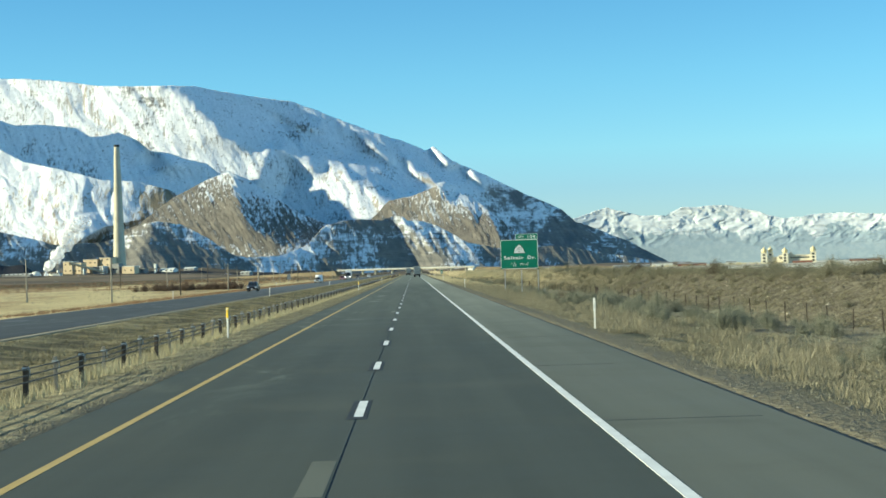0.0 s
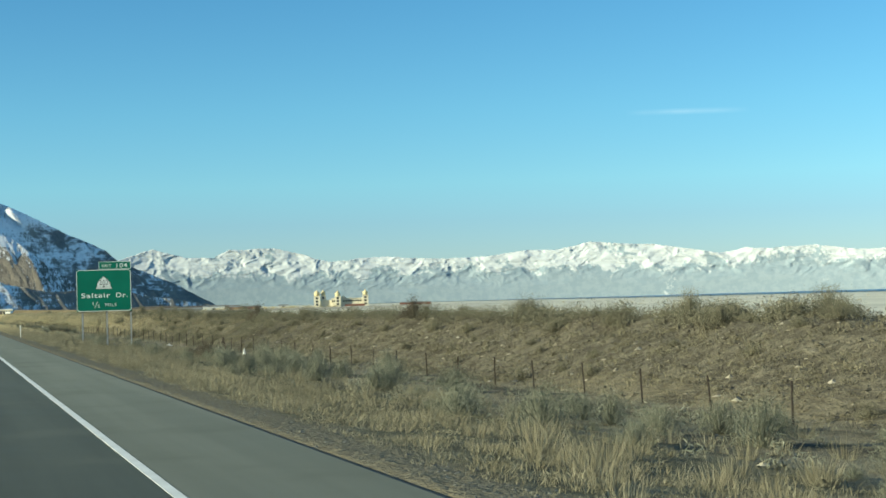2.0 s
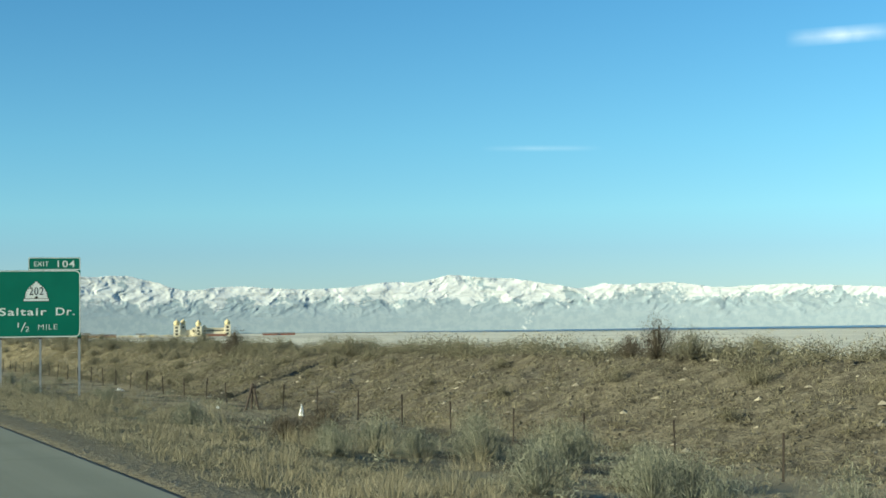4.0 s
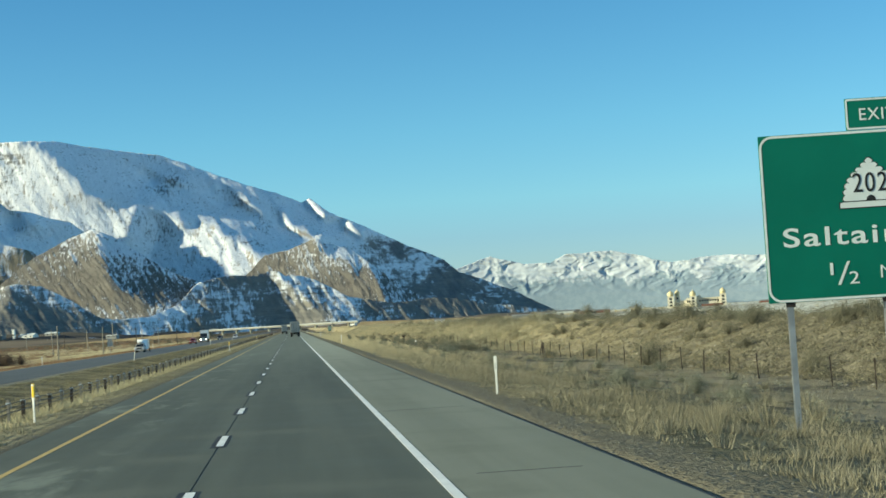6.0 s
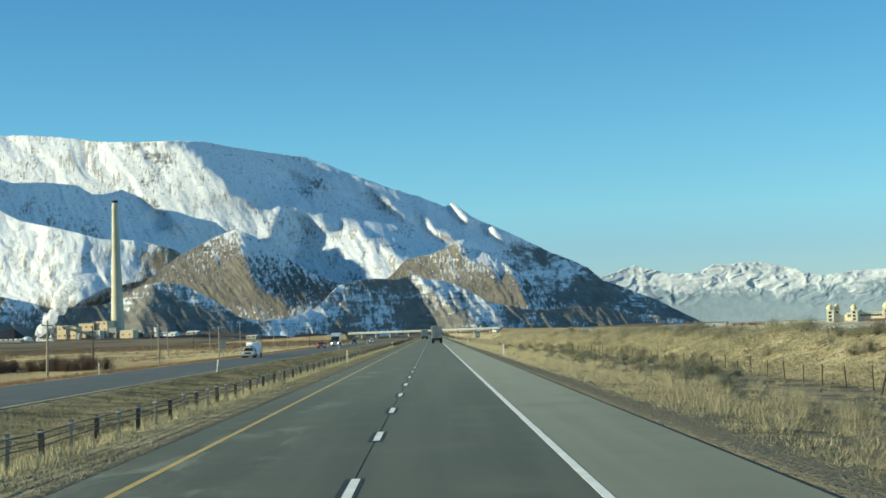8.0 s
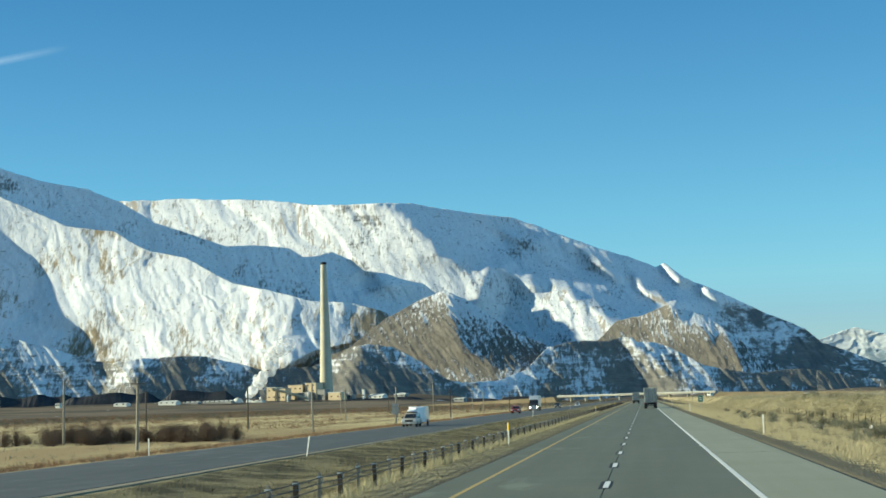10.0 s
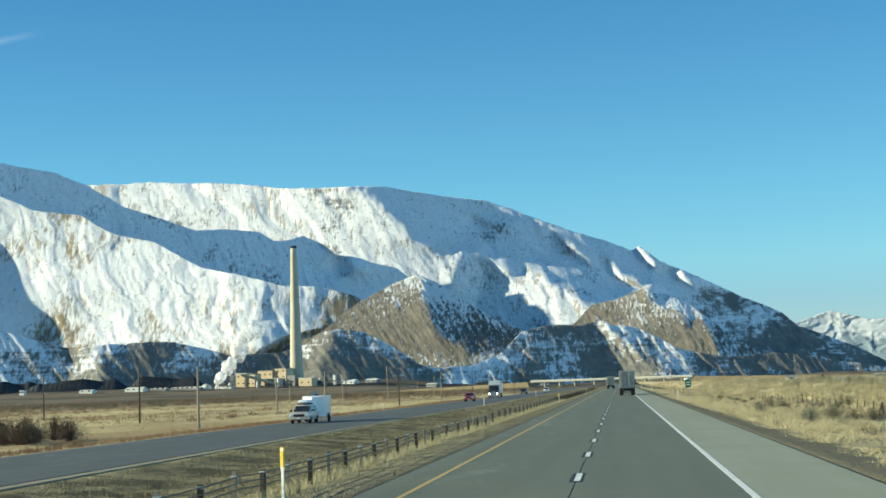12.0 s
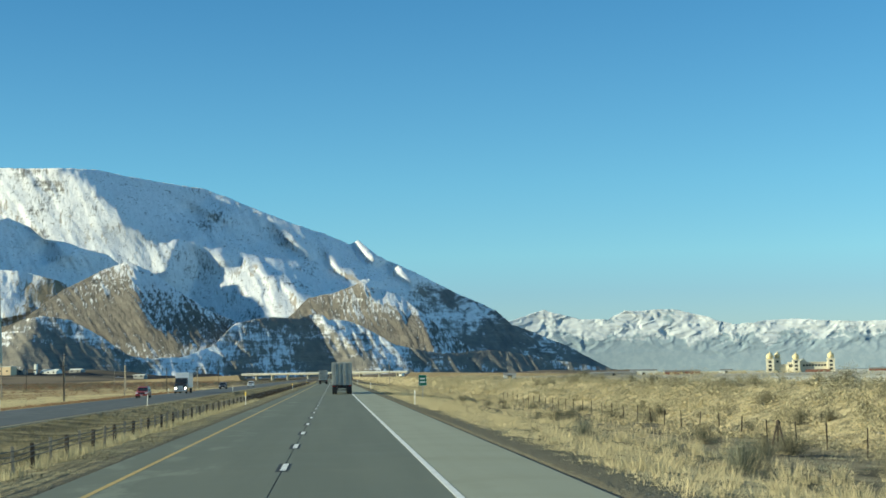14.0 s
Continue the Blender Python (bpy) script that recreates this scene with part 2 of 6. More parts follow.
def ground_material():
    m = Nodes("ground")
    wide, mid, fine = m.noise(0.05, 4.0), m.noise(0.6, 4.0), m.noise(9.0, 3.0)
    x = m.math("ADD", m.axis(0), m.math("MULTIPLY", m.math("SUBTRACT", mid, 0.5), 2.2))
    y = m.axis(1)
    field = m.mix(m.step(m.noise(0.03, 4.0, stretch=(1.0, 0.25, 1)), 0.42, 0.6), (0.54, 0.44, 0.235), (0.36, 0.265, 0.14))
    field = m.mix(m.step(x, -140, -420), field, (0.12, 0.09, 0.065))
    median = m.mix(m.step(m.noise(0.35, 5.0, 0.65), 0.40, 0.60), (0.26, 0.218, 0.12), (0.095, 0.082, 0.048))
    verge = m.mix(m.step(mid, 0.35, 0.65), (0.16, 0.145, 0.09), (0.095, 0.088, 0.055))
    gravel = m.mix(m.step(fine, 0.35, 0.7), (0.118, 0.104, 0.07), (0.225, 0.20, 0.135))
    damp = m.mix(m.step(m.noise(0.28, 5.0, 0.65, stretch=(1.0, 0.5, 1)), 0.42, 0.60), (0.24, 0.208, 0.135), (0.085, 0.075, 0.052))
    bank = m.mix(m.step(m.noise(0.9, 5.0, 0.65, distort=0.6), 0.38, 0.62), (0.23, 0.205, 0.135), (0.115, 0.102, 0.068))
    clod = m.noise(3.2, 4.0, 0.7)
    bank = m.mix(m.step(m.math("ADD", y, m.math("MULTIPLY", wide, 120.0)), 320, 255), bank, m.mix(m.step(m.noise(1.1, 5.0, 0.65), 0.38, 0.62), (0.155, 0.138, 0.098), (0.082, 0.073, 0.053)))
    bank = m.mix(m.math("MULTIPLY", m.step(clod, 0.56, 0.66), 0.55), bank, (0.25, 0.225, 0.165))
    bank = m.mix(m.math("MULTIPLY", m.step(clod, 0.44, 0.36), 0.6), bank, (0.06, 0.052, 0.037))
    salt = m.mix(m.step(m.noise(0.012, 4.0, stretch=(1, 0.3, 1)), 0.4, 0.65), (0.64, 0.61, 0.49), (0.53, 0.505, 0.40))
    salt = m.mix(m.step(m.math("ADD", m.axis(0), m.math("MULTIPLY", wide, 300.0)), 1150, 1500), salt, (0.50, 0.475, 0.38))
    c = m.mix(m.step(x, -20.6, -19.6), field, median)
    c = m.mix(m.step(x, -10.2, -8.6), c, m.mix(m.step(mid, 0.35, 0.65), (0.30, 0.262, 0.155), (0.17, 0.148, 0.09)))
    c = m.mix(m.step(x, -7.0, -6.4), c, gravel)
    c = m.mix(m.step(x, 6.3, 7.6), c, verge)
    c = m.mix(m.step(x, 12.5, 16.0), c, damp)
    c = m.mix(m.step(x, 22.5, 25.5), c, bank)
    c = m.mix(m.step(x, 38.0, 55.0), c, salt)
    far = m.mix(m.step(m.noise(0.006, 4.0, stretch=(0.5, 1, 1)), 0.4, 0.6), (0.17, 0.14, 0.10), (0.085, 0.07, 0.055))
    c = m.mix(m.math("MULTIPLY", m.step(y, 850, 1500), m.step(x, 700, -100)), c, far)
    # Brightness put into the colour: verge and bank turn paler beyond y 250.
    far_pale = m.math("MULTIPLY", m.step(y, 250, 390), m.math("ADD", m.math("MULTIPLY", m.step(x, 7, 8), m.step(x, 12, 10)), m.math("MULTIPLY", m.step(x, 23, 26), m.step(x, 40, 34))))
    c = m.mix(m.math("MULTIPLY", m.math("MULTIPLY", far_pale, 0.85), m.step(mid, 0.34, 0.55)), c, (0.50, 0.425, 0.25))
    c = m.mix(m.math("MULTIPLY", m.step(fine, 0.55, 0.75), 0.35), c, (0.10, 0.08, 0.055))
    m.bump(m.math("ADD", m.math("ADD", fine, m.math("MULTIPLY", clod, 2.5)), m.math("MULTIPLY", mid, 2.0)), 0.8, 0.08)
    return m.done(c, 0.95, spec=0.1)


def grid_faces(n, k):
    i = np.arange(n - 1)[:, None] * k + np.arange(k - 1)[None, :]
    return np.stack([i, i + 1, i + k + 1, i + k], -1).reshape(-1, 4)


def build_ground():
    near_x = np.concatenate([np.arange(-60, -21, 1.5), np.arange(-21, -6, 0.6), (-6.0, -5.6, -2, 2, 5.0), np.arange(5.4, 44, 0.55)])
    far_r = 48 * 1.22 ** np.arange(0, 24)
    xs = np.concatenate([-far_r[::-1] - 20, near_x, far_r])
    ys = np.concatenate([(-600, -300, -150, -90), np.arange(-60, 150, 1.5), np.arange(150, 300, 0.8), np.arange(300, 470, 1.5), 470 * 1.06 ** np.arange(1, 42)])
    gx, gy = np.meshgrid(xs, ys)
    pts = np.stack([gx, gy, ground_height(gx, gy)], -1).reshape(-1, 3)
    me = sheet("ground", pts, grid_faces(len(ys), len(xs)), ground_material())
    tagged(new("ground", me), "dry winter roadside ground with bank, ditch and pale flats", "ground", kind="structure")


build_ground()


# ---- mountains ----
EYE_Y = 190.0


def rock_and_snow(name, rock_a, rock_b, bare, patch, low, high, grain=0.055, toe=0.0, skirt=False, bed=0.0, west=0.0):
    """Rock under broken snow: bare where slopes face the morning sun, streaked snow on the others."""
    m = Nodes(name)
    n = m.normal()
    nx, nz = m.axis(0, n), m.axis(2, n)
    z = m.axis(2)
    wide, mid = m.noise(0.007, 4.0, 0.55), m.noise(0.04, 5.0, 0.65)
    streak = m.noise(grain * 1.9, 8.0, 0.70, stretch=(1.5, 0.5, 0.55), distort=0.6, turn=(0.0, -0.75, 0.0))
    if toe:
        east = m.step(m.axis(0), 60, 420)
        broad = m.noise(0.03, 4.0, 0.5, stretch=(1.0, 0.6, 1.4), distort=1.2, turn=(0.0, -0.6, 0.0))
        streak = m.math("ADD", streak, m.math("MULTIPLY", east, m.math("MULTIPLY", m.math("SUBTRACT", broad, streak), 0.9)))
    rock = m.mix(m.step(mid, 0.35, 0.65), rock_a, rock_b)
    cover = m.math("ADD", m.math("MULTIPLY", m.math("SUBTRACT", streak, 0.5), 3.0 if skirt else 2.3), m.math("MULTIPLY", m.math("SUBTRACT", wide, 0.5), 1.6 if skirt else 3.0))
    cover = m.math("ADD", cover, m.step(z, low, high))
    cover = m.math("ADD", cover, m.math("ADD", m.math("MULTIPLY", nz, 0.2), 0.15))
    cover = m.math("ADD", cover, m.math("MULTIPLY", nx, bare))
    if skirt:
        foot = m.step(z, 105, 30)
        rock = m.mix(m.math("MULTIPLY", foot, 0.85), rock, m.mix(mid, (0.12, 0.115, 0.105), (0.175, 0.162, 0.14)))
        cover = m.math("ADD", cover, m.math("MULTIPLY", foot, 0.38))
    if toe:
        cover = m.math("SUBTRACT", cover, m.math("MULTIPLY", m.step(m.axis(0), 0, 420), toe))
    if west:
        cover = m.math("SUBTRACT", cover, m.math("MULTIPLY", m.step(m.axis(0), -260, -480), west))
    if bed:
        terrace = m.noise(0.05, 5.0, 0.6, stretch=(0.35, 0.35, 2.6), distort=0.4)
        cover = m.math("ADD", cover, m.math("MULTIPLY", m.math("SUBTRACT", terrace, 0.5), bed))
        rock = m.mix(m.math("MULTIPLY", m.step(terrace, 0.45, 0.62), min(1.0, 0.4 * bed)), rock, tuple(0.75 * k for k in rock_a))
    snow = m.step(cover, patch - 0.26, patch + 0.26)
    speck = m.math("MULTIPLY", m.step(m.noise(0.10, 3.0, 0.6, stretch=(1.0, 0.5, 1.4)), 0.60, 0.67), 0.75)
    snow = m.math("MULTIPLY", snow, m.math("SUBTRACT", 1.0, m.math("MULTIPLY", speck, m.step(mid, 0.42, 0.58))))
    if toe:
        crag = m.noise(0.05, 6.0, 0.68, stretch=(1.6, 0.5, 0.4), distort=0.5)
        # Rock colour follows the sun: brown on faces turned to it, grey elsewhere.
        outcrop = m.math("MULTIPLY", m.step(m.math("ADD", crag, m.math("MULTIPLY", m.math("SUBTRACT", wide, 0.5), 0.9)), 0.60, 0.66), m.step(nx, 0.1, -0.25))
        rock = m.mix(outcrop, rock, m.mix(mid, (0.20, 0.155, 0.105), (0.31, 0.24, 0.16)))
        snow = m.math("MULTIPLY", snow, m.math("SUBTRACT", 1.0, m.math("MULTIPLY", outcrop, 0.75)))
        ledge = m.step(m.noise(0.16, 5.0, 0.7, stretch=(0.9, 0.5, 1.6), distort=0.6), 0.585, 0.63)
        snow = m.math("MULTIPLY", snow, m.math("SUBTRACT", 1.0, m.math("MULTIPLY", ledge, m.math("MULTIPLY", m.math("SUBTRACT", m.step(wide, 0.45, 0.62), east), 0.7))))
    white = m.mix(m.step(streak, 0.3, 0.7), (0.68, 0.685, 0.70), (0.80, 0.80, 0.81))
    m.bump(m.math("ADD", mid, m.math("MULTIPLY", streak, 1.2 if skirt else 0.7)), 0.6 if skirt else 0.38, 7.0)
    return m.done(m.mix(snow, rock, white), 0.9, spec=0.1)


def inside(x, y, ring):
    """Whether points lie within a closed outline."""
    hit = np.zeros(x.shape, bool)
    for (ax, ay), (bx, by) in zip(ring, ring[1:] + ring[:1]):
        if ay != by:
            hit ^= ((ay > y) != (by > y)) & (x < ax + (y - ay) * (bx - ax) / (by - ay))
    return hit


def soften(f, n):
    for axis in (0, 1):
        f = np.pad(f, [(n, n) if k == axis else (0, 0) for k in (0, 1)], mode="edge")
        c = np.cumsum(np.insert(f, 0, 0, axis=axis), axis=axis)
        f = (np.take(c, range(2 * n + 1, c.shape[axis]), axis) - np.take(c, range(0, c.shape[axis] - 2 * n - 1), axis)) / (2 * n + 1)
    return f


def from_slopes(p, q, da, de, hold=0.12):
    """The smooth sheet whose slopes across and upward come nearest to p and q."""
    f = np.zeros_like(p)
    px, qy = (p[:, 1:] + p[:, :-1]) / 2, (q[1:] + q[:-1]) / 2
    f[:, :-1] += px / da
    f[:, 1:] -= px / da
    f[:-1] += hold * qy / de
    f[1:] -= hold * qy / de
    m, n = f.shape
    g = np.concatenate([f, f[:, ::-1]], 1)
    g = np.fft.rfft2(np.concatenate([g, g[::-1]], 0))
    w = (2 * np.cos(np.pi * np.fft.fftfreq(2 * m) * 2) - 2)[:, None] * hold / de ** 2 + (2 * np.cos(np.pi * np.fft.rfftfreq(2 * n) * 2) - 2)[None, :] / da ** 2
    w[0, 0] = 1.0
    g = g / w
    g[0, 0] = 0
    return np.fft.irfft2(g, s=(2 * m, 2 * n))[:m, :n]


def bilinear(grid, a0, da, e0, de, a, e):
    i = np.clip((a - a0) / da, 0, grid.shape[1] - 1.001)
    j = np.clip((e - e0) / de, 0, grid.shape[0] - 1.001)
    i0, j0 = i.astype(int), j.astype(int)
    u, v = i - i0, j - j0
    return (grid[j0, i0] * (1 - u) + grid[j0, i0 + 1] * u) * (1 - v) + (grid[j0 + 1, i0] * (1 - u) + grid[j0 + 1, i0 + 1] * u) * v


SLOPES_BUILT = []
LOW = -0.15


def slope_grid(crest, zones, far, base, da, de, wander, gully):
    """How far off the slope lies at each bearing and height. zones: outlines, each with its turn away from (+) or to (-) the sun and its steepness."""
    a0, a1, top = crest[0][0], crest[-1][0], max(p[1] for p in crest) + 0.3
    A, E = np.meshgrid(np.arange(a0, a1, da), np.arange(LOW, top, de))
    wa = A + wander * (fbm(A * 1.3 + 40, E * 1.3, 4) - 0.5)
    we = E + wander * 0.8 * (fbm(A * 1.3, E * 1.3 + 60, 4) - 0.5)
    turn, steep = np.full(A.shape, base[0]), np.full(A.shape, base[1])
    for ring, k, b in zones:
        hit = inside(wa, we, ring)
        turn, steep = np.where(hit, k, turn), np.where(hit, b, steep)
    turn, steep = soften(turn, 2), soften(steep, 3)
    unit = far * math.pi / 180
    R = from_slopes((turn + np.tan(np.radians(A))) * unit, unit / steep, da, de)
    for size, lean, amp, seed in gully:
        u = (A + lean * E) / size + 1.2 * (fbm(A * 0.8 + seed, E * 0.8, 3) - 0.5)
        v = E / (size * 4.5)
        patch = 0.35 + 1.3 * fbm(A * 0.5 + seed, E * 0.7 + 9, 2)
        R = R + amp * patch * (fbm(u + seed, v + 3, 4, ridged=True) - 0.6)
    return A, E, R, a0


def slope_mesh(name, label, mat, crest, zones, far, base=(-0.4, 0.9), da=0.05, de=0.05, wander=0.5, gully=((0.9, 0.6, 16, 3), (0.3, 0.4, 7, 8)), jag=0.05, category="mountain"):
    """One mountain side under its crest, with ridges and hollows after the zones, and a short back slope behind the crest."""
    A, E, R, a0 = slope_grid(crest, zones, far, base, da, de, wander, gully)
    az = np.arange(crest[0][0] + 0.001, crest[-1][0] - da, da)
    edge = np.interp(az, [p[0] for p in crest], [p[1] for p in crest])
    edge = edge + jag * ((fbm(az * 1.7, az * 0 + 5.5, 4) - 0.5) * 1.6 + (fbm(az * 9, az * 0 + 2.5, 2) - 0.5) * 0.5) * np.clip(edge * 2, 0, 1)
    n = int((edge.max() - LOW) / de)
    s = np.linspace(0, 1, n)
    a, e = np.meshgrid(az, s)
    e = LOW + (edge[None, :] - LOW) * e
    r = bilinear(R, a0, da, LOW, de, a, e)
    r = r + far - r.max()
    SLOPES_BUILT.append((az, edge, R + far - bilinear(R, a0, da, LOW, de, a, e).max(), a0, da, de))
    for fa, fe, fr, fa0, fda, fde in SLOPES_BUILT[:-1]:
        lid = np.interp(a, fa, fe)
        front = bilinear(fr, fa0, fda, LOW, fde, a, np.minimum(e, lid)) + 25 - np.clip(e - lid - 0.12, 0, 9) * 90
        r = np.where((a > fa[0]) & (a < fa[-1]), np.maximum(r, front), r)
    back = [(r[-1:] + d, np.tan(np.radians(e[-1:])) * r[-1:] - drop) for d, drop in ((6, 3), (14, 22), (20, 90))]
    rr = np.concatenate([r] + [b[0] for b in back])
    zz = 2.3 + np.concatenate([r * np.tan(np.radians(e))] + [b[1] for b in back])
    aa = np.radians(np.concatenate([a, a[:3]]))
    pts = np.stack([rr * np.sin(aa), EYE_Y + rr * np.cos(aa), zz], -1)
    ob = new(name, sheet(name, pts.reshape(-1, 3), grid_faces(len(rr), len(az)), mat))
    return tagged(ob, label, category, kind="structure")


# outlines in degrees (bearing, height) as they lie from the middle of the drive; zones follow sunlit and shaded areas
CREST = [(-21.5, 6.0), (-19.5, 7.2), (-18.4, 7.37), (-16.5, 7.48), (-13.6, 7.39), (-11.4, 7.18), (-9.0, 7.17), (-8.0, 7.15), (-6.2, 6.79), (-4.4, 6.53), (-2.6, 5.80), (-1.6, 5.41), (-0.2, 4.90), (0.6, 4.58), (0.89, 4.71),
         (1.6, 4.14), (2.95, 3.51), (4.5, 2.71), (5.65, 2.20), (6.2, 1.68), (7.5, 1.19), (8.7, 0.60), (9.7, 0.05)]
FLANK = [(-9.3, 8.0), (-9.3, 7.18), (-8.41, 6.65), (-7.62, 6.03), (-7.14, 5.31), (-6.65, 4.94), (-6.25, 4.81), (-5.35, 4.76), (-5.08, 4.87), (-4.55, 4.57), (-4.02, 4.35), (-3.87, 4.17), (-3.68, 3.86), (-3.18, 3.92), (-2.79, 3.67),
         (-2.11, 3.45), (-1.53, 2.99), (-1.05, 2.81), (-0.5, 2.6), (-0.9, -1.0), (11.0, -1.0), (11.0, 3.67), (1.73, 5.86), (-4.15, 8.0)]
LITTLE_PEAK = [(-5.12, 4.83), (-4.75, 4.25), (-4.7, 3.32), (-4.9, 2.73), (-5.0, 2.0), (-5.8, 2.6), (-5.9, 3.27), (-5.43, 4.06)]
# Right of bearing -18.4 this crest traces a shadow's edge, shaped as a ridge.
ARM_CREST = [(-27.5, 2.0), (-26.4, 6.0), (-25.2, 8.6), (-23.3, 8.85), (-22.3, 8.47), (-20.7, 8.0), (-19.5, 7.83), (-18.4, 7.37), (-17.22, 6.67), (-15.84, 6.18), (-14.65, 5.76), (-13.65, 5.78), (-12.46, 5.65),
             (-11.96, 5.34), (-11.46, 5.36), (-10.95, 5.5), (-10.26, 5.2), (-9.77, 4.78), (-9.07, 4.67), (-8.47, 4.45), (-7.67, 4.27), (-7.12, 3.81), (-6.7, 2.8), (-6.2, 0.5)]
ARM_BACK = [(-35, -1), (-25.2, -1), (-25.2, 12), (-35, 12)]
BOWL = [(-4.75, 4.3), (-4.45, 4.45), (-3.87, 4.17), (-3.68, 3.86), (-3.18, 3.92), (-2.11, 3.45), (-1.05, 2.81), (-0.9, 2.3), (-1.2, 0.5), (-4.5, 0.5), (-4.9, 2.6), (-4.7, 3.3)]
TOE = [(3.6, -1.0), (12.0, -1.0), (12.0, 5.0), (3.2, 5.0)]
GULLY_RIBS = [
    [(-0.71, 4.66), (-0.29, 4.41), (0.17, 3.76), (0.88, 3.37), (1.46, 3.31), (1.31, 3.08), (0.63, 3.15), (0.1, 3.4), (-0.25, 3.97)],
    [(0.6, 4.71), (0.93, 4.66), (1.4, 4.1), (1.29, 3.81), (1.02, 4.02)],
    [(1.77, 4.09), (2.12, 3.88), (2.43, 3.47), (2.91, 3.02), (2.57, 3.03), (2.1, 3.29), (1.78, 3.59)],
    [(-2.1, 5.3), (-1.5, 4.95), (-0.6, 4.05), (-0.9, 4.06), (-1.9, 4.75)],
    [(-5.0, 5.95), (-4.3, 5.75), (-3.7, 5.35), (-3.95, 5.35), (-4.6, 5.6)],
    [(-3.35, 4.0), (-3.1, 4.05), (-2.5, 3.75), (-2.65, 3.7)],
]
ARM_RIBS = [
    [(-9.93, 4.01), (-9.43, 4.68), (-8.84, 4.16), (-9.39, 4.0)],
    [(-11.2, 6.09), (-10.8, 6.08), (-10.21, 5.44), (-9.7, 4.85), (-9.95, 4.77), (-10.46, 5.31)],
]
SHOULDER_BAND = [(-8.18, 7.6), (-4.98, 7.0), (-3.4, 6.4), (-2.03, 5.9), (-1.65, 4.92), (-2.24, 5.0), (-4.22, 5.75), (-5.6, 6.2), (-7.2, 6.7)]
SPUR_CREST = [(-27.0, 1.0), (-25.8, 6.0), (-25.0, 8.0), (-23.91, 8.23), (-23.05, 7.79), (-21.7, 7.25), (-20.16, 6.51), (-18.59, 6.34), (-17.6, 5.72), (-16.01, 5.35), (-14.43, 4.43), (-13.22, 4.17), (-11.62, 3.74), (-10.4, 3.68), (-9.1, 3.3), (-8.0, 2.4), (-7.5, 0.5)]
SPUR_HOLLOW = [(-25.6, 7.0), (-23.93, 6.84), (-22.23, 6.26), (-21.38, 5.09), (-21.25, 4.5), (-21.82, 3.34), (-20.91, 3.09), (-20.05, 2.92), (-20.6, -0.5), (-26.0, -0.5)]
SPUR_END = [(-13.0, -0.5), (-6.0, -0.5), (-6.0, 5.0), (-12.0, 5.0)]
HILL_CREST = [(-13.2, 0.3), (-11.56, 1.63), (-10.36, 2.05), (-9.12, 2.98), (-7.78, 3.69), (-6.91, 4.01), (-6.77, 3.92), (-6.23, 3.67), (-5.65, 3.28), (-5.07, 2.88), (-4.3, 2.35), (-3.62, 2.05), (-2.3, 1.4), (-0.5, 0.3)]
HILL_SHADE = [(-6.89, 4.4), (-6.77, 3.68), (-6.91, 3.29), (-6.62, 2.9), (-6.44, 2.31), (-6.6, 2.12), (-5.7, 1.5), (-4.5, 0.9), (-3.5, -0.3), (0.5, -0.3), (-1.0, 2.5), (-6.42, 4.4)]
HILL_FRONT = [(-7.08, 3.28), (-7.44, 2.47), (-8.15, 1.88), (-8.16, 0.2), (-4.0, 0.2), (-4.9, 1.0), (-6.25, 1.64), (-6.43, 2.45), (-6.93, 2.67)]
CLIFF_CREST = [(-3.2, 0.4), (-2.2, 1.5), (-1.37, 2.2), (-0.86, 2.71), (0.02, 2.85), (0.82, 3.17), (1.06, 3.23), (1.41, 3.0), (1.8, 2.95), (2.39, 2.7), (3.35, 1.9), (4.7, 0.9), (6.2, 0.2)]
CLIFF_SHADE = [(1.06, 3.6), (1.21, 2.97), (1.4, 2.57), (1.98, 2.36), (2.37, 2.06), (2.46, 1.66), (2.77, 2.19), (3.05, 1.75), (3.52, 0.99), (4.3, -0.3), (6.5, -0.3), (6.5, 1.1), (2.79, 3.6)]
FOOT_CREST = [(-28.0, 0.3), (-26, 2.4), (-25.0, 3.5), (-23.94, 3.37), (-22.06, 2.7), (-20.16, 2.1), (-18.62, 1.71), (-17.2, 1.9), (-15.4, 1.9), (-13.4, 1.35), (-11.75, 1.42), (-10.91, 1.64), (-10.34, 2.07), (-9.68, 2.16), (-8.73, 1.99), (-7.78, 1.46), (-6.82, 0.8), (-6.24, 0.7),
              (-5.07, 0.75), (-4.1, 1.1), (-3.3, 1.85), (-2.73, 1.97), (-2.34, 2.05), (-1.17, 2.02), (-0.73, 2.13), (-0.38, 2.09), (-0.19, 1.93), (0.59, 1.89), (1.37, 1.48), (2.14, 1.02), (3.7, 0.7), (5.5, 0.8), (8.0, 0.35), (9.8, 0.05)]
FOOT_LEDGES = [
    [(-0.42, 2.01), (-0.16, 1.65), (0.23, 1.21), (0.77, 0.97), (1.34, 0.22), (1.5, -0.3), (0.4, -0.3), (0.17, 0.24), (-0.1, 1.03), (-0.55, 1.53), (-0.7, 2.3)],
    [(-10.4, 2.5), (-9.9, 2.2), (-10.3, 1.3), (-10.4, -0.3), (-11.6, -0.3), (-11.3, 1.2)],
    [(-18.9, 3), (-18.3, 3), (-17.6, -0.3), (-18.9, -0.3)],
    [(-32, 5), (-25.6, 5), (-25.2, -0.3), (-32, -0.3)],
]

